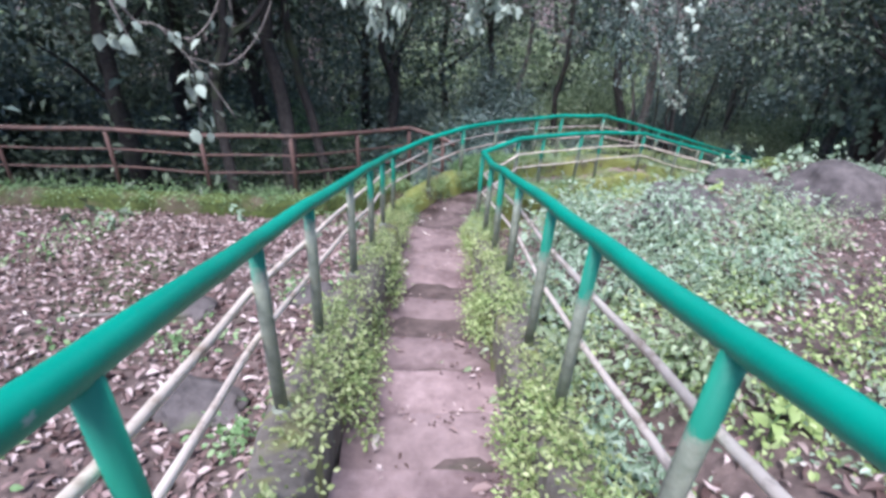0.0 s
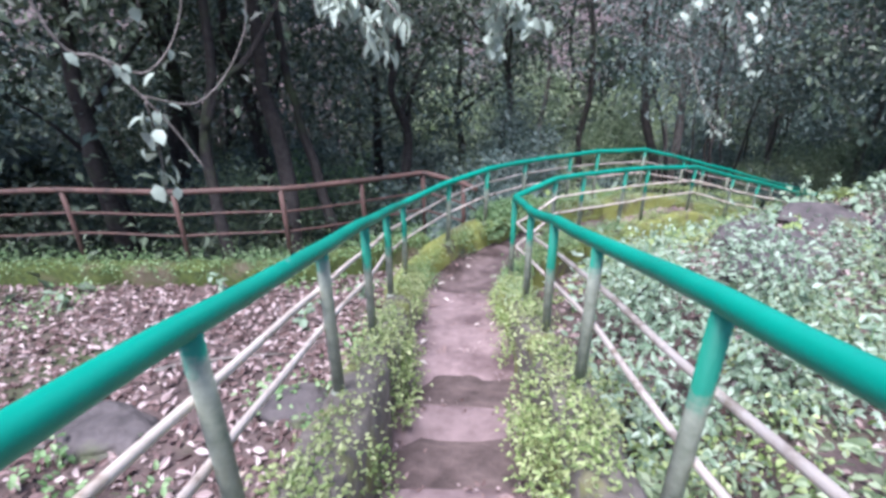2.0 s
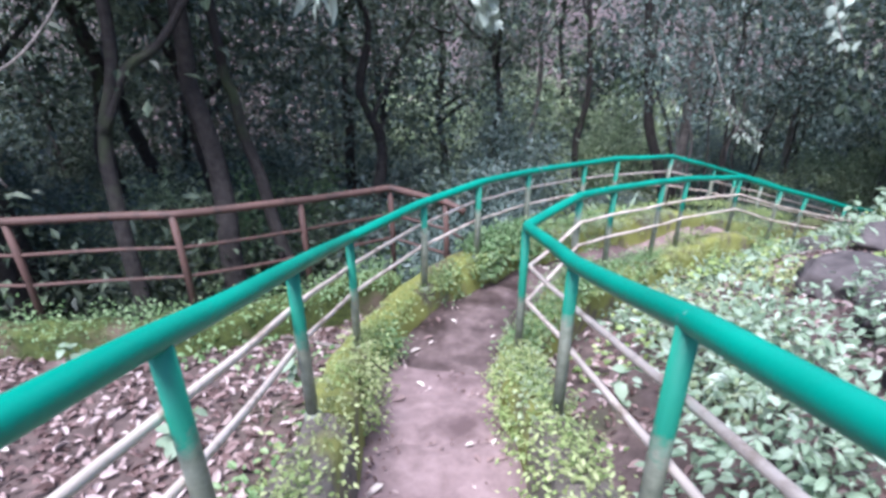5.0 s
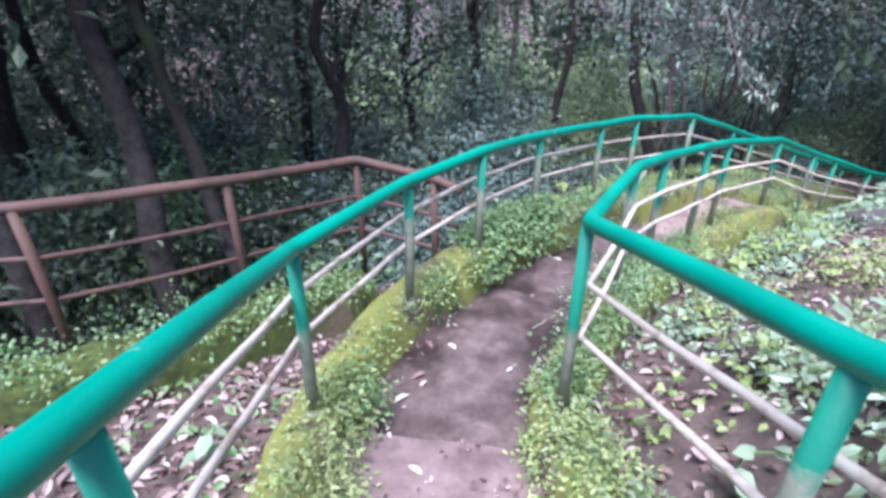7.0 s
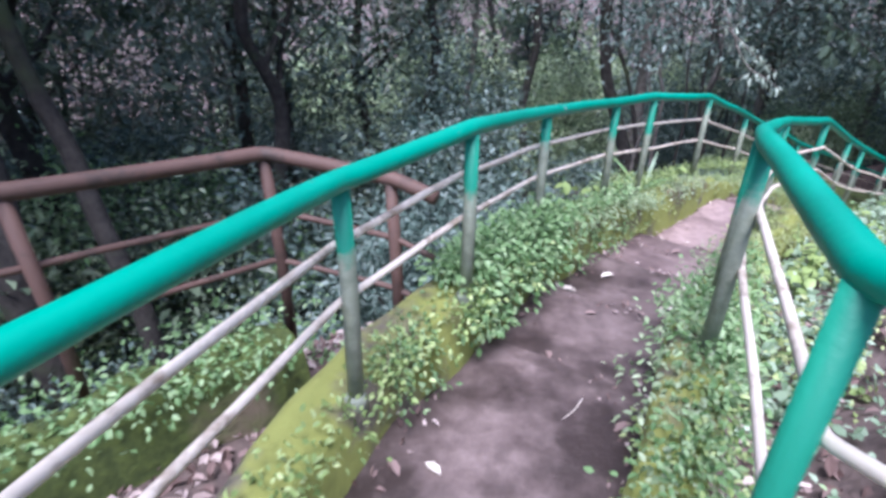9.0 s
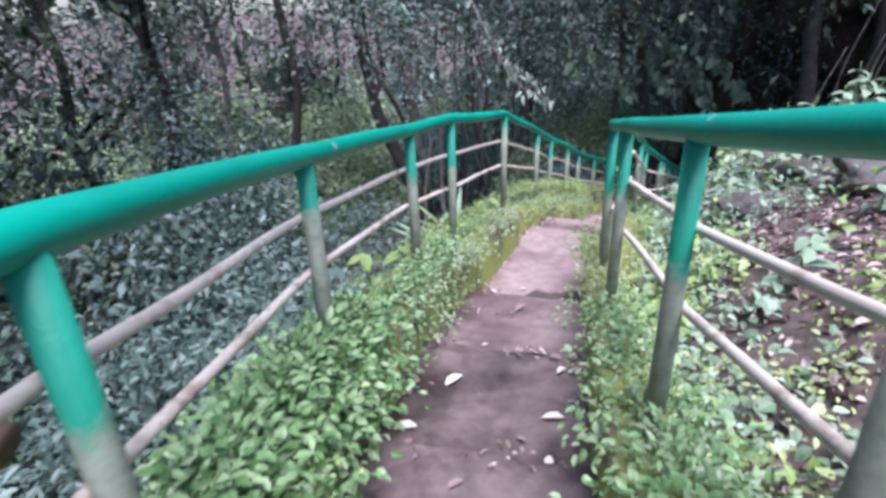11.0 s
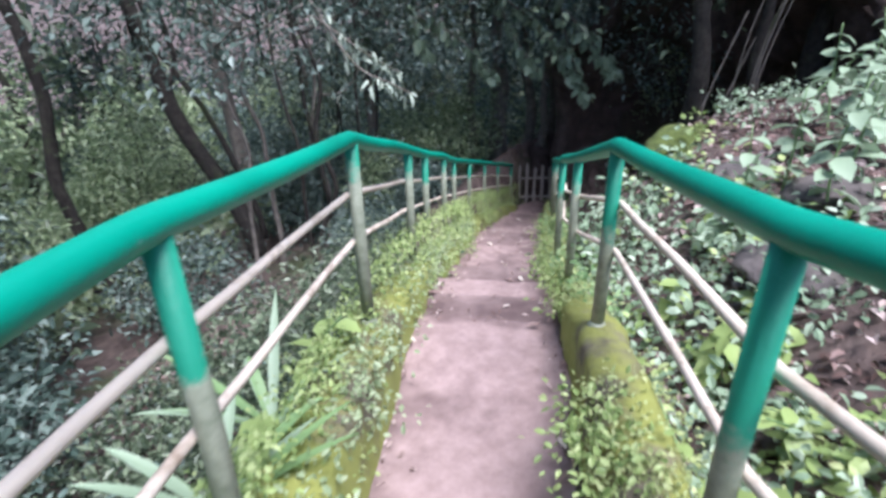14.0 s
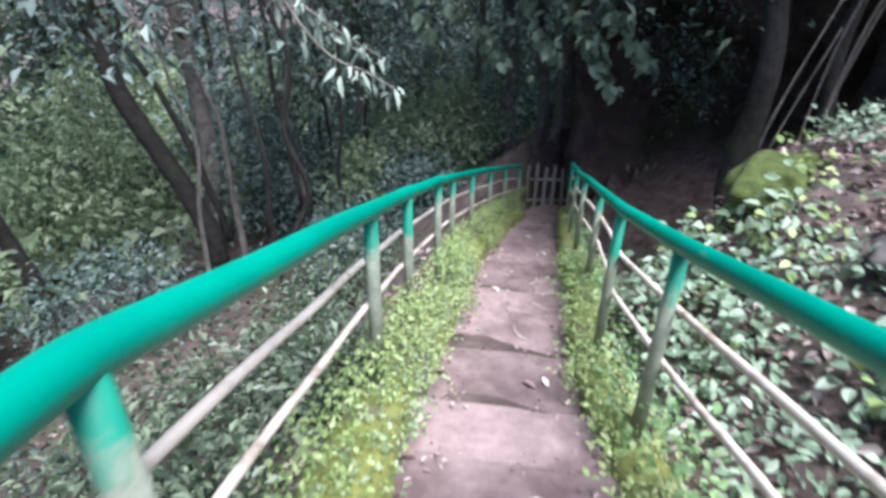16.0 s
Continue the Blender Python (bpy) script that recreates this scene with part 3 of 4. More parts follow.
for dx, dy, r in ((0, 0, 0.13), (0.5, -0.25, 0.10), (0.9, -0.7, 0.15), (-0.5, 0.35, 0.09), (1.5, -1.1, 0.11), (0.35, 0.6, 0.1)):
    tree(11.2 + dx, 17.2 + dy, 8, r, (rng.normal() * 0.02, 0), 3, 1.0, 150, M_BARK_PALE, M_BLUE, "pale upright trunk standing behind the picket fence", 0.5)
tree(9.4, 12.2, 8, 0.15, (0.03, 0.0), 5, 1.2, 180, M_BARK, M_DARK, "thick dark tree with hanging roots above the boulder", 0.5)
tree(9.95, 11.9, 8, 0.09, (0.06, 0.0), 4, 1.2, 160, M_BARK, M_DARK, "dark hanging trunk above the boulder", 0.5)
tree(-5.5, 8.6, 8, 0.16, (0.02, 0), 5, 1.1, 180)
tree(-1.7, 13.6, 9, 0.15, (-0.02, 0), 5, 1.1, 190)
tree(0.6, 15.4, 9, 0.10, (0.01, 0), 5, 1.1, 190)
tree(-7.5, 6.8, 8, 0.14, (0.0, 0), 5, 1.1, 180)
tree(-4.8, 12.9, 9, 0.2, (-0.05, 0), 5, 1.2, 200)

# the forest behind them
made = 0
while made < 60:
    x, y = rng.uniform(-22, 26), rng.uniform(2, 36)
    u, _ = beside(x, y)
    if (u > 0 and u < 9 and y < 13) or abs(u) < 6.0 or y < 6 + max(0, x) * 0.1 and x > -6 and x < 9:
        continue
    if u > 0 and math.hypot(x - 12, y - 15) < 2.5:
        continue
    if -1 < x < 9 and 15 < y < 30 and rng.random() < 0.9:
        continue
    tree(x, y, rng.uniform(7, 11), rng.uniform(0.06, 0.17), rng.normal(size=2) * 0.04, 5, 1.3, 190, M_BARK if rng.random() < 0.7 else M_BARK_PALE, M_DARK if rng.random() < 0.6 else M_BLUE, low=0.15, leaf=0.19, spread=1.2)
    made += 1

made = 0
while made < 150:
    x, y = rng.uniform(-18, 20), rng.uniform(3, 34)
    u, _ = beside(x, y)
    if u > -3.2 and u < 6.5 or (u < 0 and x < 0.5 and y < 11.2):
        continue
    if 8.5 < x < 14 and 10.5 < y < 17 or 3 < x < 7.2 and 13.5 < y < 18.2:
        continue
    far = min(1, abs(u) / 12)
    # the paler leaf in this region carries the brightness of the lit ravine
    shrub(x, y, rng.uniform(1.3, 2.4) + 1.8 * far, rng.uniform(0.9, 1.5), 130, 22, 0.08 + 0.09 * far, M_SAGE_LIT if (1 < x < 11 and 15 < y < 30 and rng.random() < 0.55) else M_BLUE if rng.random() < 0.5 else M_DARK)
    made += 1

# growth between the ravine shrubs and the lower railing
for x, y, h, w in ((6.2, 15.3, 0.6, 0.5), (6.9, 16.1, 0.8, 0.6), (7.6, 16.9, 1.4, 0.8), (8.5, 16.9, 1.2, 0.6), (7.9, 16.0, 0.7, 0.5), (8.8, 17.7, 1.8, 1.0), (3.6, 16.4, 1.3, 0.9),
                   (7.4, 18.4, 2.0, 1.1), (9.9, 18.6, 2.2, 1.1)):
    shrub(x, y, h, w, 130, 18, 0.095, M_SAGE_LIT if rng.random() < 0.3 else M_BLUE)
for k in range(16):
    x = rng.uniform(4.6, 9.4)
    tree(x, x * 0.78 + 11.2 + rng.uniform(0, 1.8), rng.uniform(4.5, 6.5), rng.uniform(0.025, 0.05), rng.normal(size=2) * 0.03, 3, 0.7, 40, M_BARK_PALE if k % 2 else M_BARK, M_BLUE, "slender bare sapling in the ravine", 0.6, leaf=0.12)
tree(11.6, 16.4, 3.9, 0.09, (-0.10, -0.10), 6, 0.75, 170, M_BARK_PALE, M_BLUE, "small tree with a low blue-green crown", 0.55, leaf=0.12)
tree(12.6, 15.4, 3.6, 0.08, (-0.08, -0.08), 6, 0.7, 150, M_BARK_PALE, M_BLUE, "small tree with a low blue-green crown", 0.55, leaf=0.12)

# thickets farther off
for k in range(70):
    a = radians(rng.uniform(-35, 175))
    d = rng.uniform(17, 30)
    x, y = 3 + d * math.cos(a), 8 + d * math.sin(a)
    # northern thickets take the lightened leaf in place of sunlight on them
    shrub(x, y, rng.uniform(3.5, 6), rng.uniform(1.8, 2.8), 190, 14, 0.24, M_SAGE_LIT if (-1 < x < 12 and y > 17) else M_BLUE if rng.random() < 0.5 else M_DARK, "tall thicket of grey-green leaves among the trees")

# about half wear the lightened leaf, so the distance looks bright
for k in range(60):
    a = radians(rng.uniform(-30, 170))
    d = rng.uniform(30, 46)
    shrub(3 + d * math.cos(a), 8 + d * math.sin(a), rng.uniform(6, 10), rng.uniform(3, 4.5), 170, 12, 0.45, M_SAGE_LIT if rng.random() < 0.5 else M_BLUE, "distant thicket of pale leaves in the wood")

# shrubs close below the path, with round leaves
for x, y, h, w in ((1.3, 10.4, 0.7, 0.6), (0.5, 10.9, 0.9, 0.8), (0.2, 9.9, 0.8, 0.6), (0.7, 12.2, 1.1, 0.9), (-0.4, 11.4, 1.2, 0.9),
                   (-1.2, 10.3, 1.1, 0.8), (-0.3, 13.0, 1.4, 1.0), (-2.2, 9.6, 0.9, 0.7), (-3.4, 9.0, 1.0, 0.8), (-2.6, 9.0, 1.2, 0.7), (-1.0, 9.3, 1.0, 0.6)):
    shrub(x, y, h + (0.1 if x > 1.2 or x < 0 else 0.45), w, 150, 20, 0.075, M_BLUE, "low shrub with rounded blue-green leaves", False)

# tall trees added for shade: their crowns, out of view, darken the wood
for x, y in ((-11, 11), (-10, 5), (-13, 7), (-7, 13), (-9, 17), (11.5, 9.0), (15.5, 13.5), (12.4, 11.8), (13.5, 9.6)):
    tree(x, y, rng.uniform(12, 14), 0.2, rng.normal(size=2) * 0.02, 6, 2.0, 300, low=0.78, leaf=0.36, spread=1.1, label="tall tree added to shade the wood with its unseen crown")

# far trees added so unseen crowns keep sun and sky off the wood
for k in range(9):
    x, y = rng.uniform(-20, 26), rng.uniform(24, 38)
    tree(x, y, rng.uniform(12, 16), 0.13, rng.normal(size=2) * 0.02, 6, 2.3, 240, low=0.75, leaf=0.5, spread=1.2, label="tall tree added to shade the wood with its unseen crown")

# dark low growth added to cover and shade the bank below the lower railing
for x, y, h, w in ((2.2, 11.4, 0.5, 0.45), (3.0, 12.2, 0.55, 0.5), (3.9, 12.7, 0.5, 0.45), (4.6, 13.5, 0.6, 0.5), (2.6, 12.9, 0.7, 0.6), (3.5, 13.6, 0.7, 0.6), (1.8, 12.3, 0.7, 0.6), (5.4, 14.0, 0.6, 0.5), (3.2, 11.6, 0.35, 0.35), (4.2, 12.1, 0.35, 0.35)):
    shrub(x, y, h, w, 90, 16, 0.07, M_DARK, "low dark shrub added to shade the bank below the path")

# thick foliage over the ravine
for k in range(30):
    while True:
        x, y = rng.uniform(-4.5, 1.4), rng.uniform(10.6, 16.5)
        if beside(x, y)[0] < -2.6:
            break
    shrub(x, y, rng.uniform(2.4, 3.8), rng.uniform(0.8, 1.15), 150, 18, rng.uniform(0.08, 0.12), (M_BLUE, M_DARK, M_BLUE)[k % 3], "tall bush of blue-green leaves growing out of the ravine")

# bushes added for brightness; pale leaves stand in for light between the trunks
for k in range(16):
    x, y = rng.uniform(-8.0, -3.2), rng.uniform(10.6, 15.0)
    shrub(x, y, rng.uniform(2.6, 4.2), rng.uniform(0.8, 1.2), 130, 18, rng.uniform(0.1, 0.14), (M_SAGE_LIT, M_FERN, M_BLUE, M_DARK)[k % 4], "tall leafy bush between the dark trunks")

# leafy growth behind the picket fence
for x, y, h, w in ((9.7, 17.4, 2.2, 0.7), (10.6, 17.6, 2.6, 0.7), (12.9, 15.9, 2.4, 0.7), (13.4, 14.8, 2.2, 0.7), (9.0, 18.6, 2.6, 0.9)):
    shrub(x, y, h, w, 120, 18, 0.1, M_SAGE_LIT, "tall leafy bush with grey-green leaves behind the fence")

# bushy plants on the open slope
for x, y, h, w in ((1.35, 2.5, 0.32, 0.22), (1.5, 3.4, 0.4, 0.28), (2.2, 3.6, 0.36, 0.3), (1.7, 4.5, 0.42, 0.3), (2.5, 4.6, 0.4, 0.3), (3.0, 3.8, 0.4, 0.35), (1.9, 5.4, 0.35, 0.25),
                   (2.9, 5.5, 0.35, 0.3), (3.7, 5.0, 0.45, 0.35), (1.45, 1.5, 0.28, 0.2), (2.1, 2.3, 0.3, 0.25), (4.2, 6.2, 0.4, 0.35)):
    shrub(x, y, h * 1.25, w, 60, 16, 0.06, M_SAGE_LIT if rng.random() < 0.5 else M_SLOPE, "bushy pale green plant standing on the slope", False)

# leafy undergrowth round the old trunks
for x, y, h, w, mat in ((-4.3, 9.8, 3.2, 0.8, M_DARK), (-2.5, 11.0, 3.6, 0.9, M_DARK), (-1.3, 11.8, 3.4, 0.9, M_FERN), (-5.6, 9.4, 3.0, 0.9, M_DARK), (-0.2, 12.6, 3.2, 0.9, M_DARK), (-3.4, 11.6, 4.0, 1.0, M_FERN), (-6.8, 8.6, 3.0, 1.0, M_DARK), (-1.9, 10.2, 2.0, 0.6, M_DARK)):
    shrub(x, y, h, w, 130, 18, 0.095, mat, "tall leafy bush among the old trunks")

# ---- earth hollow under the trees ----
V = []
na, ne = 40, 14
for i in range(na + 1):
    a = radians(-85 + 180 * i / na)
    for j in range(ne + 1):
        e = radians(-25 + 100 * j / ne)
        d = Vector((math.cos(a) * math.cos(e), math.sin(a) * math.cos(e), math.sin(e)))
        r = 2.7 + 0.7 * noise.noise(d * 2.5) + 0.25 * noise.noise(d * 7)
        V.append((11.3 + d.x * r, 12.9 + d.y * r, -5.6 + d.z * r * 1.25))
i, j = np.meshgrid(np.arange(na), np.arange(ne), indexing="ij")
F = np.stack([i * (ne + 1) + j, (i + 1) * (ne + 1) + j, (i + 1) * (ne + 1) + j + 1, i * (ne + 1) + j + 1], -1).reshape(-1, 4)
hollow = new("earth_hollow", mesh_from("earth_hollow", V, F, M_BANK, True))
hollow.modifiers.new("thick", "SOLIDIFY").thickness = 0.3
tagged(hollow, "dark hollow of bare earth under overhanging roots", "earth bank", kind="structure")


# ---- rocks ----
def boulder(x, y, sx, sy, sz, label, sink=0.3, mat=M_ROCK):
    bm = bmesh.new()
    bmesh.ops.create_icosphere(bm, subdivisions=4, radius=1)
    o = Vector((x, y, 0))
    for v in bm.verts:
        d = v.co.normalized()
        k = 1 + 0.28 * noise.noise(d * 1.3 + o) + 0.12 * noise.noise(d * 3.1 + o) + 0.05 * noise.noise(d * 8 + o)
        v.co = Vector((d.x * sx * k, d.y * sy * k, d.z * sz * k))
    for f in bm.faces:
        f.smooth = True
    me = bpy.data.meshes.new("boulder")
    bm.to_mesh(me)
    bm.free()
    me.materials.append(mat)
    ob = tagged(new("boulder", me), label, "boulder", group="boulders on the slope")
    ob.location = (x, y, ground_z(x, y) + sz * (1 - 2 * sink))


boulder(5.9, 7.3, 0.9, 0.65, 0.46, "large rounded grey boulder on the slope", 0.35)
boulder(5.0, 8.6, 0.6, 0.45, 0.16, "weathered grey rock among slope plants")
boulder(2.75, 5.1, 0.36, 0.28, 0.24, "small dark rock among slope plants", 0.18)
boulder(3.25, 6.0, 0.46, 0.34, 0.2, "dark flat rock half buried in the slope", 0.2)
boulder(3.5, 7.0, 0.5, 0.36, 0.22, "dark flat rock half buried in the slope", 0.2)
boulder(5.35, 9.5, 0.32, 0.24, 0.09, "grey rock with moss beside the railing")
boulder(5.8, 10.1, 0.28, 0.2, 0.09, "grey rock with moss beside the railing")
boulder(4.6, 9.4, 0.3, 0.24, 0.1, "small grey rock in the leaf litter")
boulder(6.6, 10.98, 0.42, 0.22, 0.15, "mossy lump of earth at the edge of the mound", 0.35, M_MOSS)
boulder(-1.6, 3.2, 0.3, 0.22, 0.1, "flat grey stone lying in dry leaves")
boulder(-0.8, 2.0, 0.28, 0.2, 0.1, "flat grey stone lying in dry leaves")
boulder(-0.55, 3.6, 0.25, 0.2, 0.09, "flat grey stone lying in dry leaves")


# ---- leaf litter ----
def litter(n, box, keep, size, name, label, mat=M_LITTER, lift=0.012):
    P = []
    while len(P) < n:
        x, y = rng.uniform(box[0], box[1]), rng.uniform(box[2], box[3])
        if keep(x, y):
            P.append((x, y, ground_z(x, y) + lift + 0.02 * rng.random()))
    a = rng.uniform(0, 2 * np.pi, n)
    axis = np.stack([np.cos(a), np.sin(a), rng.normal(size=n) * 0.3], 1)
    up = np.array([0, 0, 1.0]) + rng.normal(size=(n, 3)) * 0.45
    me = mesh_from(name, *leaf_shapes(P, axis, up, rng.uniform(0.6, 1.5, n) * size, 0.5, 0.3, 0.2), mat)
    return tagged(new(name, me), label, "leaf litter", kind="stuff")


def left_side(x, y):
    u, _ = beside(x, y)
    return u < -0.62 and u > -6


def right_side(x, y):
    u, _ = beside(x, y)
    return u > 0.62


litter(21000, (-5.5, 0.3, -1.0, 8.8), left_side, 0.062, "leaf_litter", "brown and pinkish dry leaves covering the ground")
litter(10000, (0.7, 8.0, -1.0, 11.5), right_side, 0.065, "leaf_litter", "brown dry leaves scattered between slope plants")
litter(2000, (-1.5, 6.0, 8.0, 15.0), left_side, 0.07, "leaf_litter", "brown dry leaves on the ravine side")
litter(3000, (3.5, 7.0, 8.0, 11.5), right_side, 0.055, "leaf_litter", "brown dry leaves on the earth mound")
litter(450, (-5.0, 6.0, -1.0, 10.0), lambda x, y: abs(beside(x, y)[0]) > 0.65, 0.045, "leaf_litter", "bleached leaf scraps and chips", M_STRAW, 0.03)


# ---- low plants: one sheet of growth each ----
def growth(n, place, per, size, radius, mat, name, label, spread=0.4, width=0.6, simple=False):
    c = []
    while len(c) < n:
        p = place()
        if p is not None:
            c.append(p)
    me = mesh_from(name, *sprays(np.array(c), radius, per, size, 0.7, spread, width, simple=simple), mat)
    return tagged(new(name, me), label, "ground plants", kind="stuff")


def kerb_side(sign, s0, s1, inner=0.02, outer=0.30, height=0.12, patch=0.0):
    """Points on the strip between the path's edge and the railing posts."""
    def place():
        s = rng.uniform(s0, s1)
        c, d = on_path(s), path_dir(s)
        if noise.noise(Vector((s * 1.1, sign * 3.0, 1.0))) < patch:
            return None
        f = rng.uniform(0, 1)
        w = sign * (c[3] + inner + (outer - inner) * f)
        feet = RIGHT if sign > 0 else LEFT
        top = np.interp(c[1], [p[1] for p in feet], [p[2] for p in feet])
        z = c[2] + (top - c[2]) * min(1, f * 1.6) + rng.uniform(0.0, height)
        return (c[0] + d[1] * w, c[1] - d[0] * w, z)
    return place


s_bend = float(MID_S[6])
for sign, side in ((-1, "left"), (1, "right")):
    growth(560, kerb_side(sign, 0.5, s_bend - 0.4, -0.01, 0.24, 0.04, -0.15), 18, 0.024, 0.036, M_FRESH, "kerb_plants", "bright green seedlings growing along the kerb")
    growth(170, kerb_side(sign, 0.5, s_bend - 0.2, 0.0, 0.26, 0.08, 0.05), 18, 0.024, 0.045, M_YELLOW, "kerb_plants", "yellow-green seedlings growing along the kerb")
growth(230, kerb_side(-1, s_bend - 0.6, s_bend + 3.2, 0.0, 0.07, 0.03, -0.2), 18, 0.026, 0.04, M_FERN, "kerb_ferns", "small green ferns along the mossy kerb")
growth(330, kerb_side(1, s_bend - 0.8, s_bend + 3.2, 0.03, 0.26, 0.05, -0.4), 18, 0.024, 0.036, M_FRESH, "kerb_plants", "small pale green plants on the mossy kerb")
growth(900, kerb_side(-1, s_bend + 3.0, MID_S[-1] - 1, 0.02, 0.2, 0.05, -0.35), 17, 0.022, 0.035, M_FRESH, "kerb_plants", "bright green creepers over the mossy kerb")
growth(240, kerb_side(-1, s_bend + 3.0, MID_S[-1] - 1, 0.05, 0.22, 0.04, 0.0), 18, 0.017, 0.04, M_YELLOW, "kerb_plants", "yellow-green moss tufts over the kerb")
growth(420, kerb_side(1, s_bend + 3.4, MID_S[-1] - 1, 0.06, 0.26, 0.04, -0.3), 18, 0.017, 0.04, M_YELLOW, "kerb_plants", "yellow-green moss tufts over the kerb")
growth(200, kerb_side(1, s_bend + 5.2, MID_S[-1] - 1, 0.1, 0.34, 0.30, -0.3), 13, 0.045, 0.06, M_FERN, "kerb_plants", "green creepers climbing the railing posts")


def on_kerb(feet, i, j, dx, dy, wide, height):
    """Points on top of the kerb under the posts i to j."""
    def place():
        k = int(rng.integers(i, j))
        f = rng.random()
        p, q = np.array(feet[k]), np.array(feet[k + 1])
        x, y, z, _ = p + (q - p) * f
        if noise.noise(Vector((x * 2.2, y * 2.2, 5.0))) < -0.25:
            return None
        return (x + dx + rng.normal() * wide, y + dy + rng.normal() * wide, z + 0.01 + rng.uniform(0, height))
    return place


growth(200, on_kerb(RIGHT, 8, 11, 0.0, 0.0, 0.07, 0.06), 18, 0.03, 0.045, M_FERN, "kerb_ferns", "soft green ferns hiding the kerb beside the slope")
growth(150, on_kerb(RIGHT, 7, 11, -0.02, 0.01, 0.06, 0.02), 16, 0.028, 0.045, M_SAGE_LIT, "kerb_plants", "pale green seedlings spilling over the kerb")
growth(90, on_kerb(LEFT, 8, 11, 0.0, 0.0, 0.06, 0.04), 18, 0.026, 0.04, M_FRESH, "kerb_plants", "bright green moss and seedlings on the kerb")
growth(150, on_kerb(RIGHT, 2, 7, -0.03, 0.0, 0.06, 0.03), 16, 0.024, 0.04, M_YELLOW, "kerb_plants", "yellow-green seedlings on the worn kerb")
growth(170, on_kerb(LEFT, 2, 8, 0.09, 0.0, 0.05, 0.05), 16, 0.026, 0.045, M_YELLOW, "kerb_plants", "yellow-green tufts on the worn kerb")


growth(420, on_kerb(RIGHT, 11, 17, 0.0, 0.0, 0.05, 0.03), 16, 0.02, 0.035, M_YELLOW, "kerb_plants", "yellow moss tufts on top of the kerb")
growth(170, on_kerb(RIGHT, 12, 17, -0.05, 0.05, 0.05, 0.03), 16, 0.03, 0.045, M_FRESH, "kerb_plants", "green creepers hanging over the kerb")
growth(300, on_kerb(LEFT, 11, 18, 0.06, -0.05, 0.05, 0.03), 16, 0.026, 0.04, M_SAGE_LIT, "kerb_plants", "pale green creepers on top of the kerb")


def fern_bank():
    s = s_bend + rng.uniform(0.9, 2.0)
    c, d = on_path(s), path_dir(s)
    f = rng.uniform(0, 1)
    w = -(c[3] - 0.1 + 0.22 * f)
    top = np.interp(c[1] + d[0] * 0.4, [p[1] for p in LEFT], [p[2] for p in LEFT])
    return (c[0] + d[1] * w, c[1] - d[0] * w, c[2] + (top - c[2]) * min(1, 0.3 + f * 1.6) + 0.02 + 0.09 * math.sin(f * 3.0) + rng.uniform(0, 0.05))


growth(240, fern_bank, 20, 0.036, 0.05, M_FERN, "kerb_ferns", "thick sage-green ferns bulging over the kerb")


def step_edges():
    s = EDGES[int(rng.integers(4, len(EDGES) - 6))] + rng.choice((-1, 1)) * abs(rng.normal()) * 0.03
    c, d = on_path(s), path_dir(s)
    w = c[3] * rng.uniform(-1, 1)
    return (c[0] + d[1] * w, c[1] - d[0] * w, slab_height(s) + 0.004)


def path_rims():
    s = rng.uniform(0.8, MID_S[-1] - 2)
    c, d = on_path(s), path_dir(s)
    w = (c[3] - abs(rng.normal()) * 0.05 + 0.02) * rng.choice((-1, 1))
    return (c[0] + d[1] * w, c[1] - d[0] * w, slab_height(s) + 0.004)


def slab_height(s):
    """Height of the slab's top at s along the path."""
    for s0, s1 in zip(EDGES[:-1], EDGES[1:]):
        if s0 <= s < s1:
            a, b = on_path(s0)[2], on_path(s1)[2]
            drop = a - b
            tilt = 0.12 if drop / (s1 - s0) > 0.33 else 0.45
            return a - drop * (1 - tilt) - drop * tilt * (s - s0) / (s1 - s0)
    return on_path(s)[2]


growth(330, step_edges, 4, 0.03, 0.022, M_LITTER, "step_litter", "dry leaf scraps gathered along the step edges", 0.4, 0.5)
growth(700, path_rims, 4, 0.032, 0.025, M_LITTER, "step_litter", "dry leaf scraps gathered along the path rims", 0.4, 0.5)


def slope(x0, x1, y0, y1, u0, u1, height, patch, scale=0.8):
    def place():
        x, y = rng.uniform(x0, x1), rng.uniform(y0, y1)
        u, _ = beside(x, y)
        if not (u0 < u < u1) or noise.noise(Vector((x * scale, y * scale, 11.0))) < patch:
            return None
        return (x, y, ground_z(x, y) + rng.uniform(0.02, height))
    return place


growth(900, slope(0.8, 8.0, -0.5, 6.6, 0.62, 6, 0.26, 0.13, 1.25), 16, 0.048, 0.075, M_SAGE_LIT, "slope_plants", "pale green leafy plants covering the slope")
growth(420, slope(1.2, 5.0, -0.6, 4.2, 0.66, 3.6, 0.16, -0.02, 1.9), 16, 0.04, 0.065, M_FRESH, "slope_plants", "fresh green seedlings crowding the slope beside the steps")
growth(130, slope(0.8, 5.0, 0.0, 7.0, 0.62, 3, 0.16, 0.05, 1.4), 14, 0.036, 0.06, M_SLOPE, "slope_plants", "soft green seedlings on the slope")
growth(70, slope(2.0, 3.6, 7.0, 9.0, 0.7, 1.9, 0.16, 0.0, 1.4), 16, 0.036, 0.06, M_YELLOW, "slope_plants", "yellow-green bushy plants beside the railing")
growth(200, slope(4.8, 9.0, 9.0, 12.5, 0.7, 4, 0.22, 0.1, 1.1), 12, 0.075, 0.08, M_SLOPE, "slope_plants", "pale creepers on the earth mound")
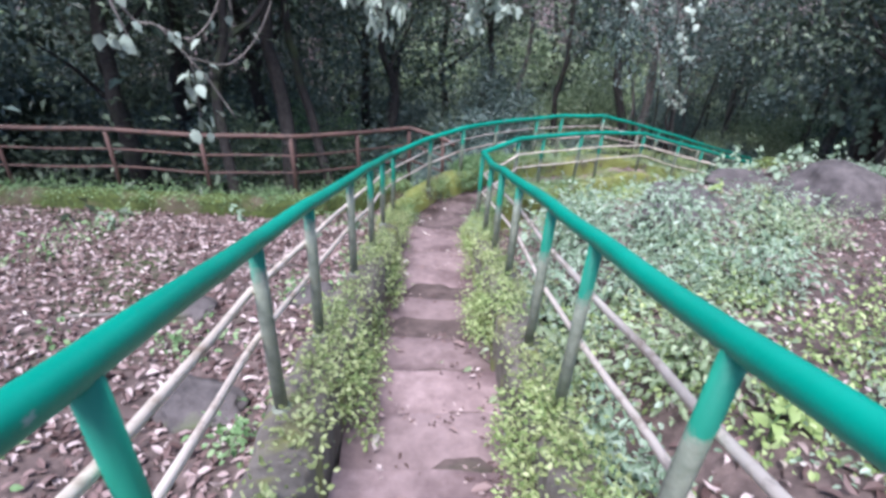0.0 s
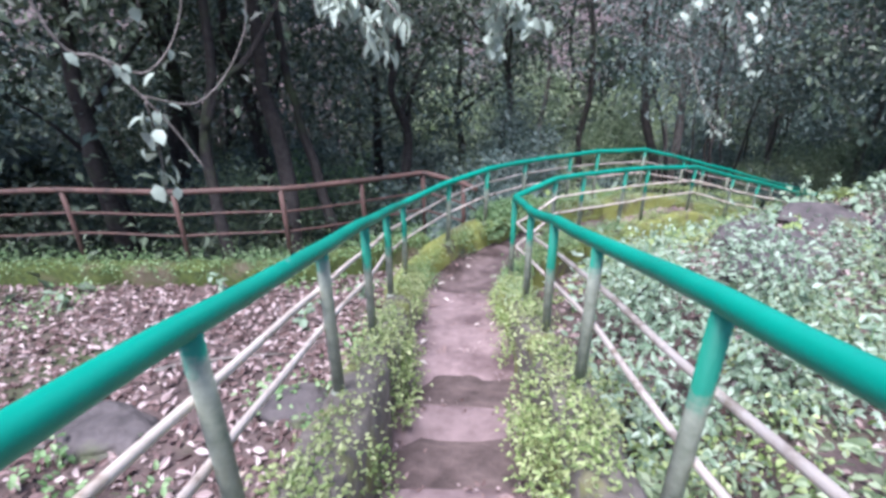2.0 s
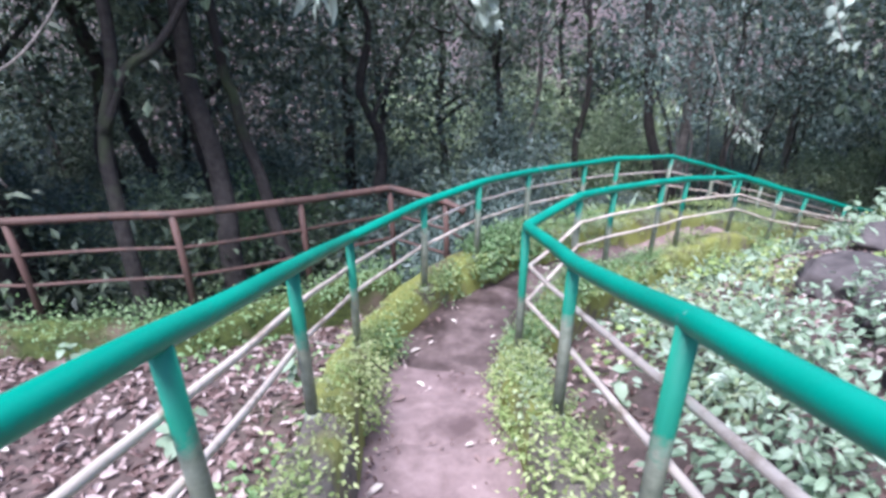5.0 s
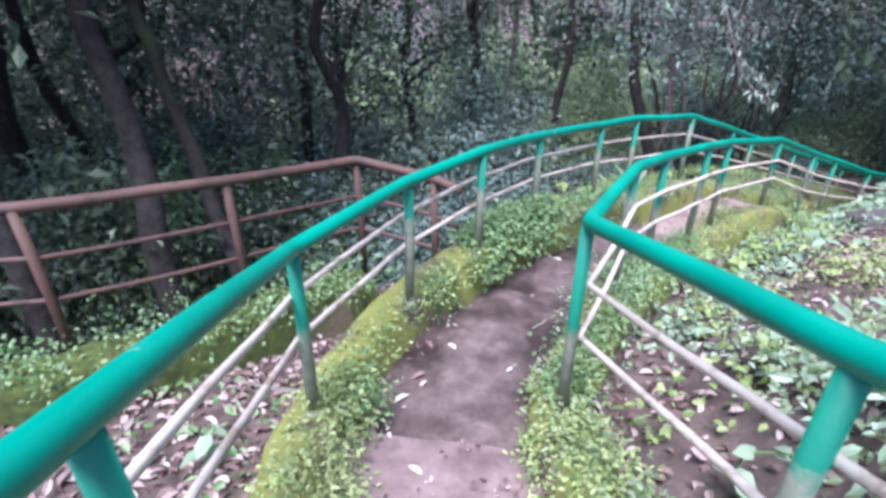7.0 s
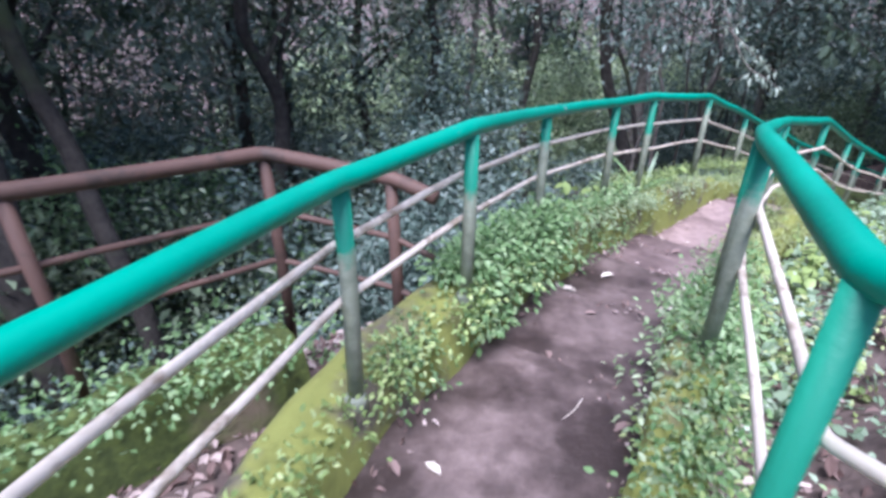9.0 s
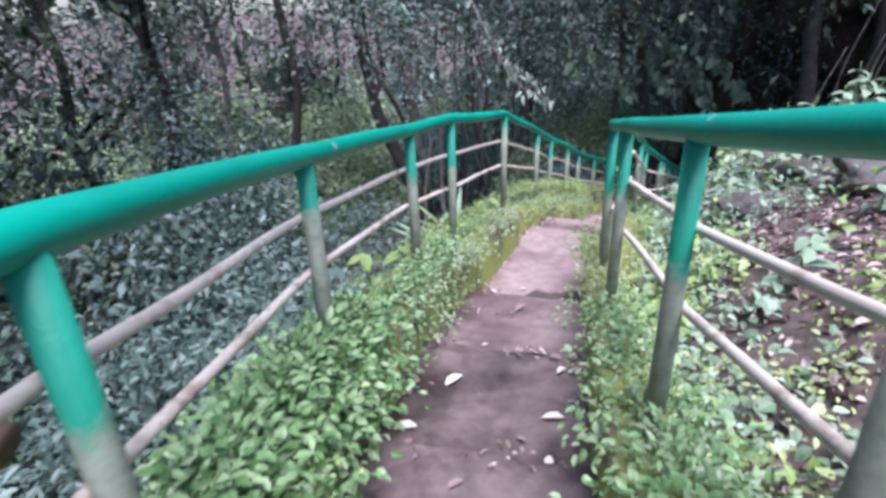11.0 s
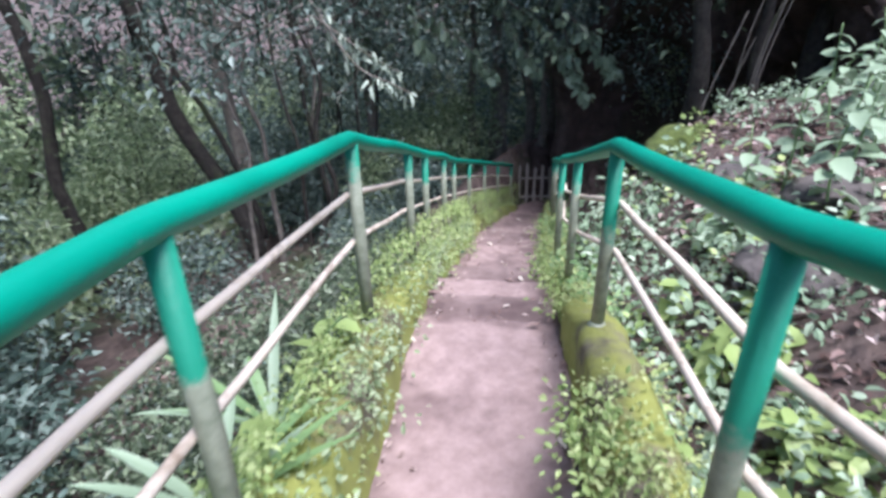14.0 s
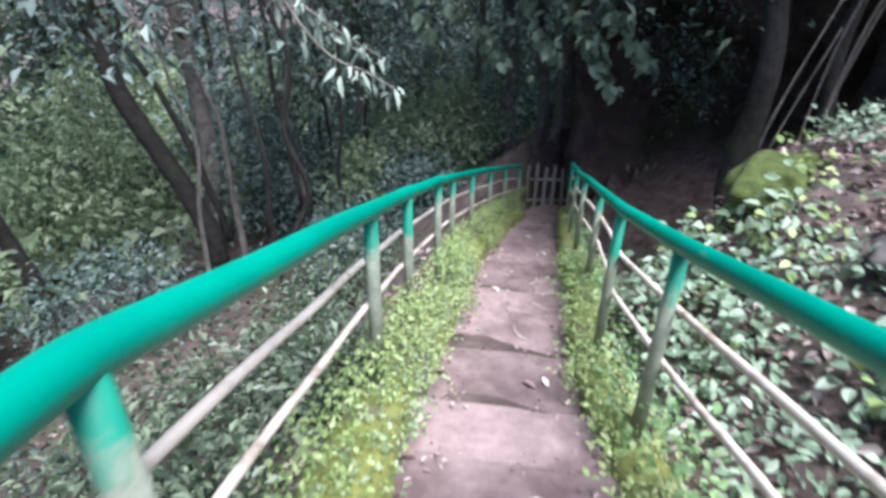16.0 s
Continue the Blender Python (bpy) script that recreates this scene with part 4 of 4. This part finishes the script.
growth(300, slope(3.0, 8.0, 8.4, 11.5, 0.62, 5, 0.16, 0.12, 1.0), 11, 0.05, 0.07, M_SLOPE, "slope_plants", "pale green plants scattered over brown soil")
growth(230, slope(1.5, 7.0, 7.0, 12.5, 0.64, 1.2, 0.12, -0.15, 1.6), 9, 0.06, 0.07, M_SLOPE, "rail_plants", "broad pale leaves crowding the foot of the railing", 0.3, 0.75)
growth(150, slope(1.2, 7.0, 6.0, 12.5, 0.64, 1.8, 0.12, 0.0, 1.6), 9, 0.06, 0.07, M_FRESH, "rail_plants", "fresh green leaves crowding the foot of the railing", 0.3, 0.75)
growth(260, slope(-4.0, 0.2, 0.0, 9.5, -5.0, -0.62, 0.12, 0.22, 1.2), 10, 0.05, 0.05, M_FERN, "litter_seedlings", "green seedlings standing in dry leaves")
growth(150, slope(-3.0, 3.2, 8.5, 16.0, -4.0, -0.7, 0.3, -0.1, 1.0), 14, 0.07, 0.08, M_BLUE, "ravine_plants", "dull green leafy growth below the path")


def fence_moss():
    i = rng.integers(0, len(BROWN) - 3)
    f = rng.random()
    a, b = np.array(BROWN[i]), np.array(BROWN[i + 1])
    p = a + (b - a) * f
    return (p[0] + 0.06 + rng.normal() * 0.13, p[1] - 0.15 + rng.normal() * 0.13, p[2] - 0.78 + rng.uniform(0, 0.04))


growth(500, fence_moss, 12, 0.03, 0.05, M_FERN, "fence_moss", "green moss and seedlings at the fence foot")


def wood_floor(x0, x1):
    def place():
        x, y = rng.uniform(x0, x1), rng.uniform(9, 48)
        if abs(beside(x, y)[0]) < 5 or 7 < x < 15 and 9 < y < 19:
            return None
        return (x, y, ground_z(x, y) + rng.uniform(0.1, 1.0))
    return place


# paler leaves to the right, darker to the left, painting lit and shaded wood
growth(2600, wood_floor(2, 32), 11, 0.3, 0.45, M_SAGE_LIT, "forest_undergrowth", "grey-green undergrowth covering the floor of the wood", simple=True)
growth(2200, wood_floor(-30, 2), 11, 0.3, 0.45, M_DARK, "forest_undergrowth", "dark green undergrowth covering the floor of the wood", simple=True)

# ---- single leafy plants ----
LEAF = {}
for key, mat, wide in (("pale", M_SLOPE, 0.72), ("fresh", M_FRESH, 0.7), ("dull", M_BLUE, 0.7), ("white", M_PALE, 0.78), ("narrow", M_PALE, 0.3)):
    v, f = leaf_shapes([(0, 0, 0)], [(1, 0, -0.15)], [(0, 0, 1)], [1.0], wide, 0.16, 0.22)
    LEAF[key] = mesh_from("leaf", v, f, mat, True)


def leafy_plant(x, y, height, leaf, count, key, label, z=None):
    thing = tagged(new("leafy_plant"), label, "plant", group="leafy plants beside the path")
    thing.location = (x, y, (ground_z(x, y) if z is None else z) - 0.02)
    L = smooth_line([(0, 0, -0.05), (rng.normal() * 0.05, rng.normal() * 0.05, height * 0.5), (rng.normal() * 0.1, rng.normal() * 0.1, height)], 5)
    part("stem", mesh_from("stem", *tube(L, np.linspace(0.009, 0.003, len(L)), 5), M_FERN, True), thing)
    for i in range(count):
        p = L[int((0.25 + 0.75 * i / count) * (len(L) - 1))]
        o = part("leaf", LEAF[key], thing)
        k = leaf * rng.uniform(0.7, 1.25) * (1.1 - 0.4 * i / count)
        o.matrix_basis = Matrix.Translation(p) @ Euler((rng.normal() * 0.3, rng.uniform(-0.5, 0.5), i * 2.4 + rng.normal() * 0.3)).to_matrix().to_4x4() @ Matrix.Scale(k, 4)
    return thing


for i in range(40):
    while True:
        x, y = rng.uniform(0.9, 7.5), rng.uniform(0.5, 8.6)
        u, _ = beside(x, y)
        if 0.8 < u < 4.0:
            break
    leafy_plant(x, y, rng.uniform(0.15, 0.45), rng.uniform(0.09, 0.16), int(rng.integers(7, 13)), "pale" if i % 3 else "fresh", "pale green broad-leaved plant on the slope")
for x, y in ((6.0, 9.5), (6.3, 9.75), (6.6, 9.9), (6.15, 9.9), (6.9, 9.8), (5.3, 9.75), (5.1, 9.45), (5.5, 9.5), (4.95, 9.9)):
    leafy_plant(x, y, 0.75, 0.15, 16, "pale", "tall leafy plant growing beside the grey rocks")
for x, y in ((3.15, 9.0), (3.3, 9.3), (3.05, 8.75), (3.55, 9.15), (3.8, 9.35), (4.1, 9.55), (4.4, 9.9), (2.75, 8.5)):
    leafy_plant(x, y, 0.35, 0.15, 10, "fresh", "plant with large fresh leaves against the kerb")
for x, y in ((1.25, 9.2), (1.5, 9.5), (1.75, 9.75), (1.05, 8.95), (2.2, 10.2), (2.6, 10.5), (0.75, 8.6)):
    leafy_plant(x + 0.08, y - 0.08, 0.35, 0.14, 11, "fresh" if x > 1.2 else "dull", "broad-leaved plant leaning over the mossy kerb", float(np.interp(y, [p[1] for p in LEFT], [p[2] for p in LEFT])) - 0.12)
for x, y in ((-2.3, 5.9), (-3.6, 5.2), (-1.5, 6.6), (-4.6, 4.6), (-0.7, 5.9), (-1.0, 4.9)):
    leafy_plant(x, y, 0.3, 0.12, 9, "pale", "pale green plant at the foot of the fence")


def strap_plant(x, y, z, length, count, label):
    """A tuft of long arching blades."""
    thing = tagged(new("strap_plant"), label, "plant", group="leafy plants beside the path")
    thing.location = (x, y, z)
    for i in range(count):
        n, ln, bend = 9, length * rng.uniform(0.7, 1.15), rng.uniform(0.5, 1.5)
        V = []
        for j in range(n):
            f = j / (n - 1)
            w = 0.019 * math.sin(math.pi * (0.12 + 0.88 * f)) + 0.001
            out, up = ln * math.sin(bend * f) / bend, ln * (f - 0.5 * bend * f * f)
            V += [(out, -w, up + 0.006), (out, 0, up), (out, w, up + 0.006)]
        F = [(3 * j + k, 3 * j + k + 1, 3 * j + k + 4, 3 * j + k + 3) for j in range(n - 1) for k in range(2)]
        blade = part("blade", mesh_from("blade", np.array(V), np.array(F), M_FERN if i % 3 else M_SLOPE, True), thing)
        blade.rotation_euler = (0, 0, i * 2.4 + rng.normal() * 0.3)
    return thing


strap_plant(2.1, 10.05, -3.98, 0.42, 14, "tuft of long green strap leaves below the railing")
strap_plant(2.4, 10.32, -4.05, 0.4, 12, "tuft of long green strap leaves below the railing")
leafy_plant(4.05, 9.25, 0.16, 0.17, 13, "fresh", "bright yellow-green rosette standing in brown leaves")
leafy_plant(4.35, 9.5, 0.14, 0.15, 11, "fresh", "bright yellow-green rosette standing in brown leaves")


# ---- hanging vine and branches ----
def hanging(lines, leaf, count, key, label, name="hanging_branch", cat="branch", thick=0.012):
    thing = tagged(new(name), label, cat)
    for pts in lines:
        L = smooth_line(pts, 6)
        part("twig", mesh_from("twig", *tube(L, np.linspace(thick, thick * 0.4, len(L)), 6), M_BARK_PALE, True), thing)
        for i in range(count):
            p = L[int(rng.uniform(0.15, 1.0) * (len(L) - 1))]
            o = part("leaf", LEAF[key], thing)
            o.matrix_basis = Matrix.Translation(Vector(p) + Vector(rng.normal(size=3) * 0.05)) @ Euler((rng.normal() * 0.5, rng.uniform(0.1, 1.2), rng.uniform(0, 6.28))).to_matrix().to_4x4() @ Matrix.Scale(leaf * rng.uniform(0.6, 1.3), 4)
    return thing


hanging([[(-3.4, 4.6, 1.8), (-2.9, 5.0, 0.2), (-2.71, 5.15, -0.7), (-2.52, 5.31, -0.85), (-2.33, 5.41, -1.16), (-2.16, 5.47, -1.44), (-1.96, 5.49, -1.81)]], 0.13, 10, "white", "bare pale vine stem with round leaves hanging from above", "vine", "vine", 0.016)
hanging([[(-2.3, 5.4, -1.2), (-2.35, 5.5, -1.6), (-2.45, 5.57, -2.2)]], 0.16, 22, "white", "bunch of large pale green vine leaves", "vine", "vine", 0.008)
hanging([[(-2.52, 5.31, -0.85), (-2.27, 5.5, -0.98), (-2.02, 5.74, -0.53), (-1.9, 5.9, 0.6), (-1.85, 5.9, 1.6)]], 0.13, 5, "white", "looping vine stem hanging from above", "vine", "vine", 0.01)
hanging([[(-2.4, 5.49, -1.18), (-2.03, 5.74, -1.28), (-1.72, 6.01, -0.88), (-1.6, 6.1, -0.3), (-1.5, 6.2, 1.5)]], 0.1, 2, "white", "looping vine stem hanging from above", "vine", "vine", 0.009)
hanging([[(-1.2, 6.6, 1.6), (-0.8, 6.23, -0.2), (-0.6, 6.26, -0.65), (-0.45, 6.28, -0.95)], [(-1.2, 6.6, 1.6), (-0.75, 6.4, 0.0), (-0.4, 6.1, -0.5), (-0.2, 6.0, -0.7)], [(-0.8, 6.23, -0.2), (-0.85, 6.1, -0.6)]], 0.17, 80, "narrow", "drooping branch of pale grey-green leaves")
hanging([[(0.2, 8.0, 2.0), (0.57, 7.36, -0.28), (0.75, 7.34, -0.73), (1.04, 7.32, -0.82)], [(0.57, 7.36, -0.28), (0.45, 7.8, -0.9), (0.5, 8.2, -1.3)]], 0.13, 55, "white", "thin drooping branch of pale leaves")
hanging([[(2.8, 9.0, 2.0), (3.01, 8.44, -0.3), (3.2, 8.34, -0.86), (3.44, 8.15, -1.5)], [(3.0, 8.6, 0.2), (2.8, 8.4, -0.6), (2.6, 8.5, -0.9)], [(3.0, 8.6, 0.4), (3.4, 8.6, -0.5), (3.5, 8.6, -1.0)]], 0.10, 55, "white", "drooping branch of dull green leaves")
hanging([[(4.3, 13.9, -2.0), (4.75, 13.29, -3.3), (5.06, 13.04, -3.59), (5.21, 12.9, -3.7)], [(4.6, 13.5, -3.0), (5.0, 13.3, -3.35), (5.3, 13.2, -3.55)]], 0.12, 40, "narrow", "drooping branch of pale leaves over the ravine")
hanging([[(-1.9, 3.3, 1.2), (-1.47, 3.11, -0.1), (-1.4, 3.15, -0.45)]], 0.1, 10, "white", "thin hanging twig with small pale leaves")
hanging([[(-1.2, 3.6, 1.3), (-0.95, 3.5, 0.1), (-0.89, 3.45, -0.3)]], 0.1, 8, "white", "thin hanging twig with small pale leaves")

for k in range(6):
    x, y = 8.9 + rng.uniform(0, 1.6), 12.2 - rng.uniform(0, 0.9)
    z = ground_z(x, y)
    L = smooth_line([(x + 0.3, y - 0.2, z + 3.2), (x + 0.1 * rng.normal(), y, z + 2.0), (x + 0.12 * rng.normal(), y + 0.1, z + 1.0), (x + 0.15 * rng.normal(), y, z - 0.1)], 6)
    tagged(new("hanging_root", mesh_from("hanging_root", *tube(L, np.linspace(0.008, 0.018, len(L)) * rng.uniform(0.6, 1.4), 7), M_BARK_PALE, True)), "thin pale root hanging down over the dark hollow", "root", group="hanging roots")

# ---- leaves and twigs on the path ----
DRY = []
for mat in (M_LITTER, M_STRAW):
    v, f = leaf_shapes([(-0.5, 0, 0)], [(1, 0, 0.05)], [(0, 0, 1)], [1.0], 0.42, 0.25, 0.1)
    DRY.append(mesh_from("fallen_leaf", v, f, mat, True))


for k in range(130):
    s = rng.uniform(1.5, MID_S[-1] - 3)
    c, d = on_path(s), path_dir(s)
    w = c[3] * math.copysign(abs(rng.uniform(-1, 1)) ** 0.5, rng.uniform(-1, 1))
    o = tagged(new("fallen_leaf", DRY[int(rng.random() < 0.35)]), "dry curled leaf lying on the concrete path", "leaf", group="fallen leaves on the path")
    o.matrix_world = Matrix.Translation((c[0] + d[1] * w, c[1] - d[0] * w, slab_height(s) + 0.012)) @ Euler((rng.normal() * 0.12, rng.normal() * 0.12, rng.uniform(0, 6.28))).to_matrix().to_4x4() @ Matrix.Scale(rng.uniform(0.05, 0.11), 4)
for k in range(9):
    s = rng.uniform(2.5, MID_S[-1] - 4)
    c, d = on_path(s), path_dir(s)
    w = c[3] * rng.uniform(-0.8, 0.8)
    L = smooth_line([(-0.08, 0, 0), (0, rng.normal() * 0.015, 0.006), (0.08, rng.normal() * 0.02, 0)], 4)
    o = tagged(new("twig", mesh_from("twig", *tube(L, np.linspace(0.003, 0.0015, len(L)), 5), M_STRAW, True)), "short dry twig lying on the concrete path", "twig", group="twigs on the path")
    o.matrix_world = Matrix.Translation((c[0] + d[1] * w, c[1] - d[0] * w, slab_height(s) + 0.012)) @ Euler((0, 0, rng.uniform(0, 6.28))).to_matrix().to_4x4()
for x, y, a, n in ((-1.4, 4.2, 0.5, 0.9), (-0.9, 6.6, 2.9, 0.7), (-2.0, 3.0, 0.3, 0.8), (4.3, 9.0, 0.4, 0.6), (-1.2, 7.3, 0.2, 0.6), (4.9, 9.2, 2.0, 0.5)):
    t = np.linspace(-0.5, 0.5, 7)
    L = np.array([(x + math.cos(a) * n * f, y + math.sin(a) * n * f, ground_z(x + math.cos(a) * n * f, y + math.sin(a) * n * f) + 0.03) for f in t])
    tagged(new("fallen_branch", mesh_from("fallen_branch", *tube(L, np.linspace(0.02, 0.008, 7), 6), M_BARK_PALE, True)), "bare fallen branch lying on dry leaves", "branch", group="fallen branches")
for lines in ([[(9.6, 16.6, -1.5), (9.9, 16.1, -3.4), (10.06, 15.68, -4.1), (10.2, 15.4, -4.5)], [(9.9, 16.1, -3.2), (10.3, 15.4, -3.8), (10.6, 14.9, -4.6)]],
              [[(10.6, 15.9, -1.5), (10.5, 15.2, -3.6), (10.55, 14.84, -4.5), (10.7, 14.7, -4.9)], [(10.5, 15.2, -3.4), (10.8, 14.6, -4.1), (11.0, 14.3, -4.6)]],
              [[(8.6, 17.6, -1.5), (8.7, 17.1, -3.6), (8.85, 16.9, -4.2)], [(8.7, 17.2, -3.4), (9.3, 16.5, -3.9), (9.69, 16.0, -4.6)]]):
    hanging(lines, 0.2, 75, "pale", "drooping branch of grey-green leaves above the fence", "hanging_branch", "branch", 0.02)
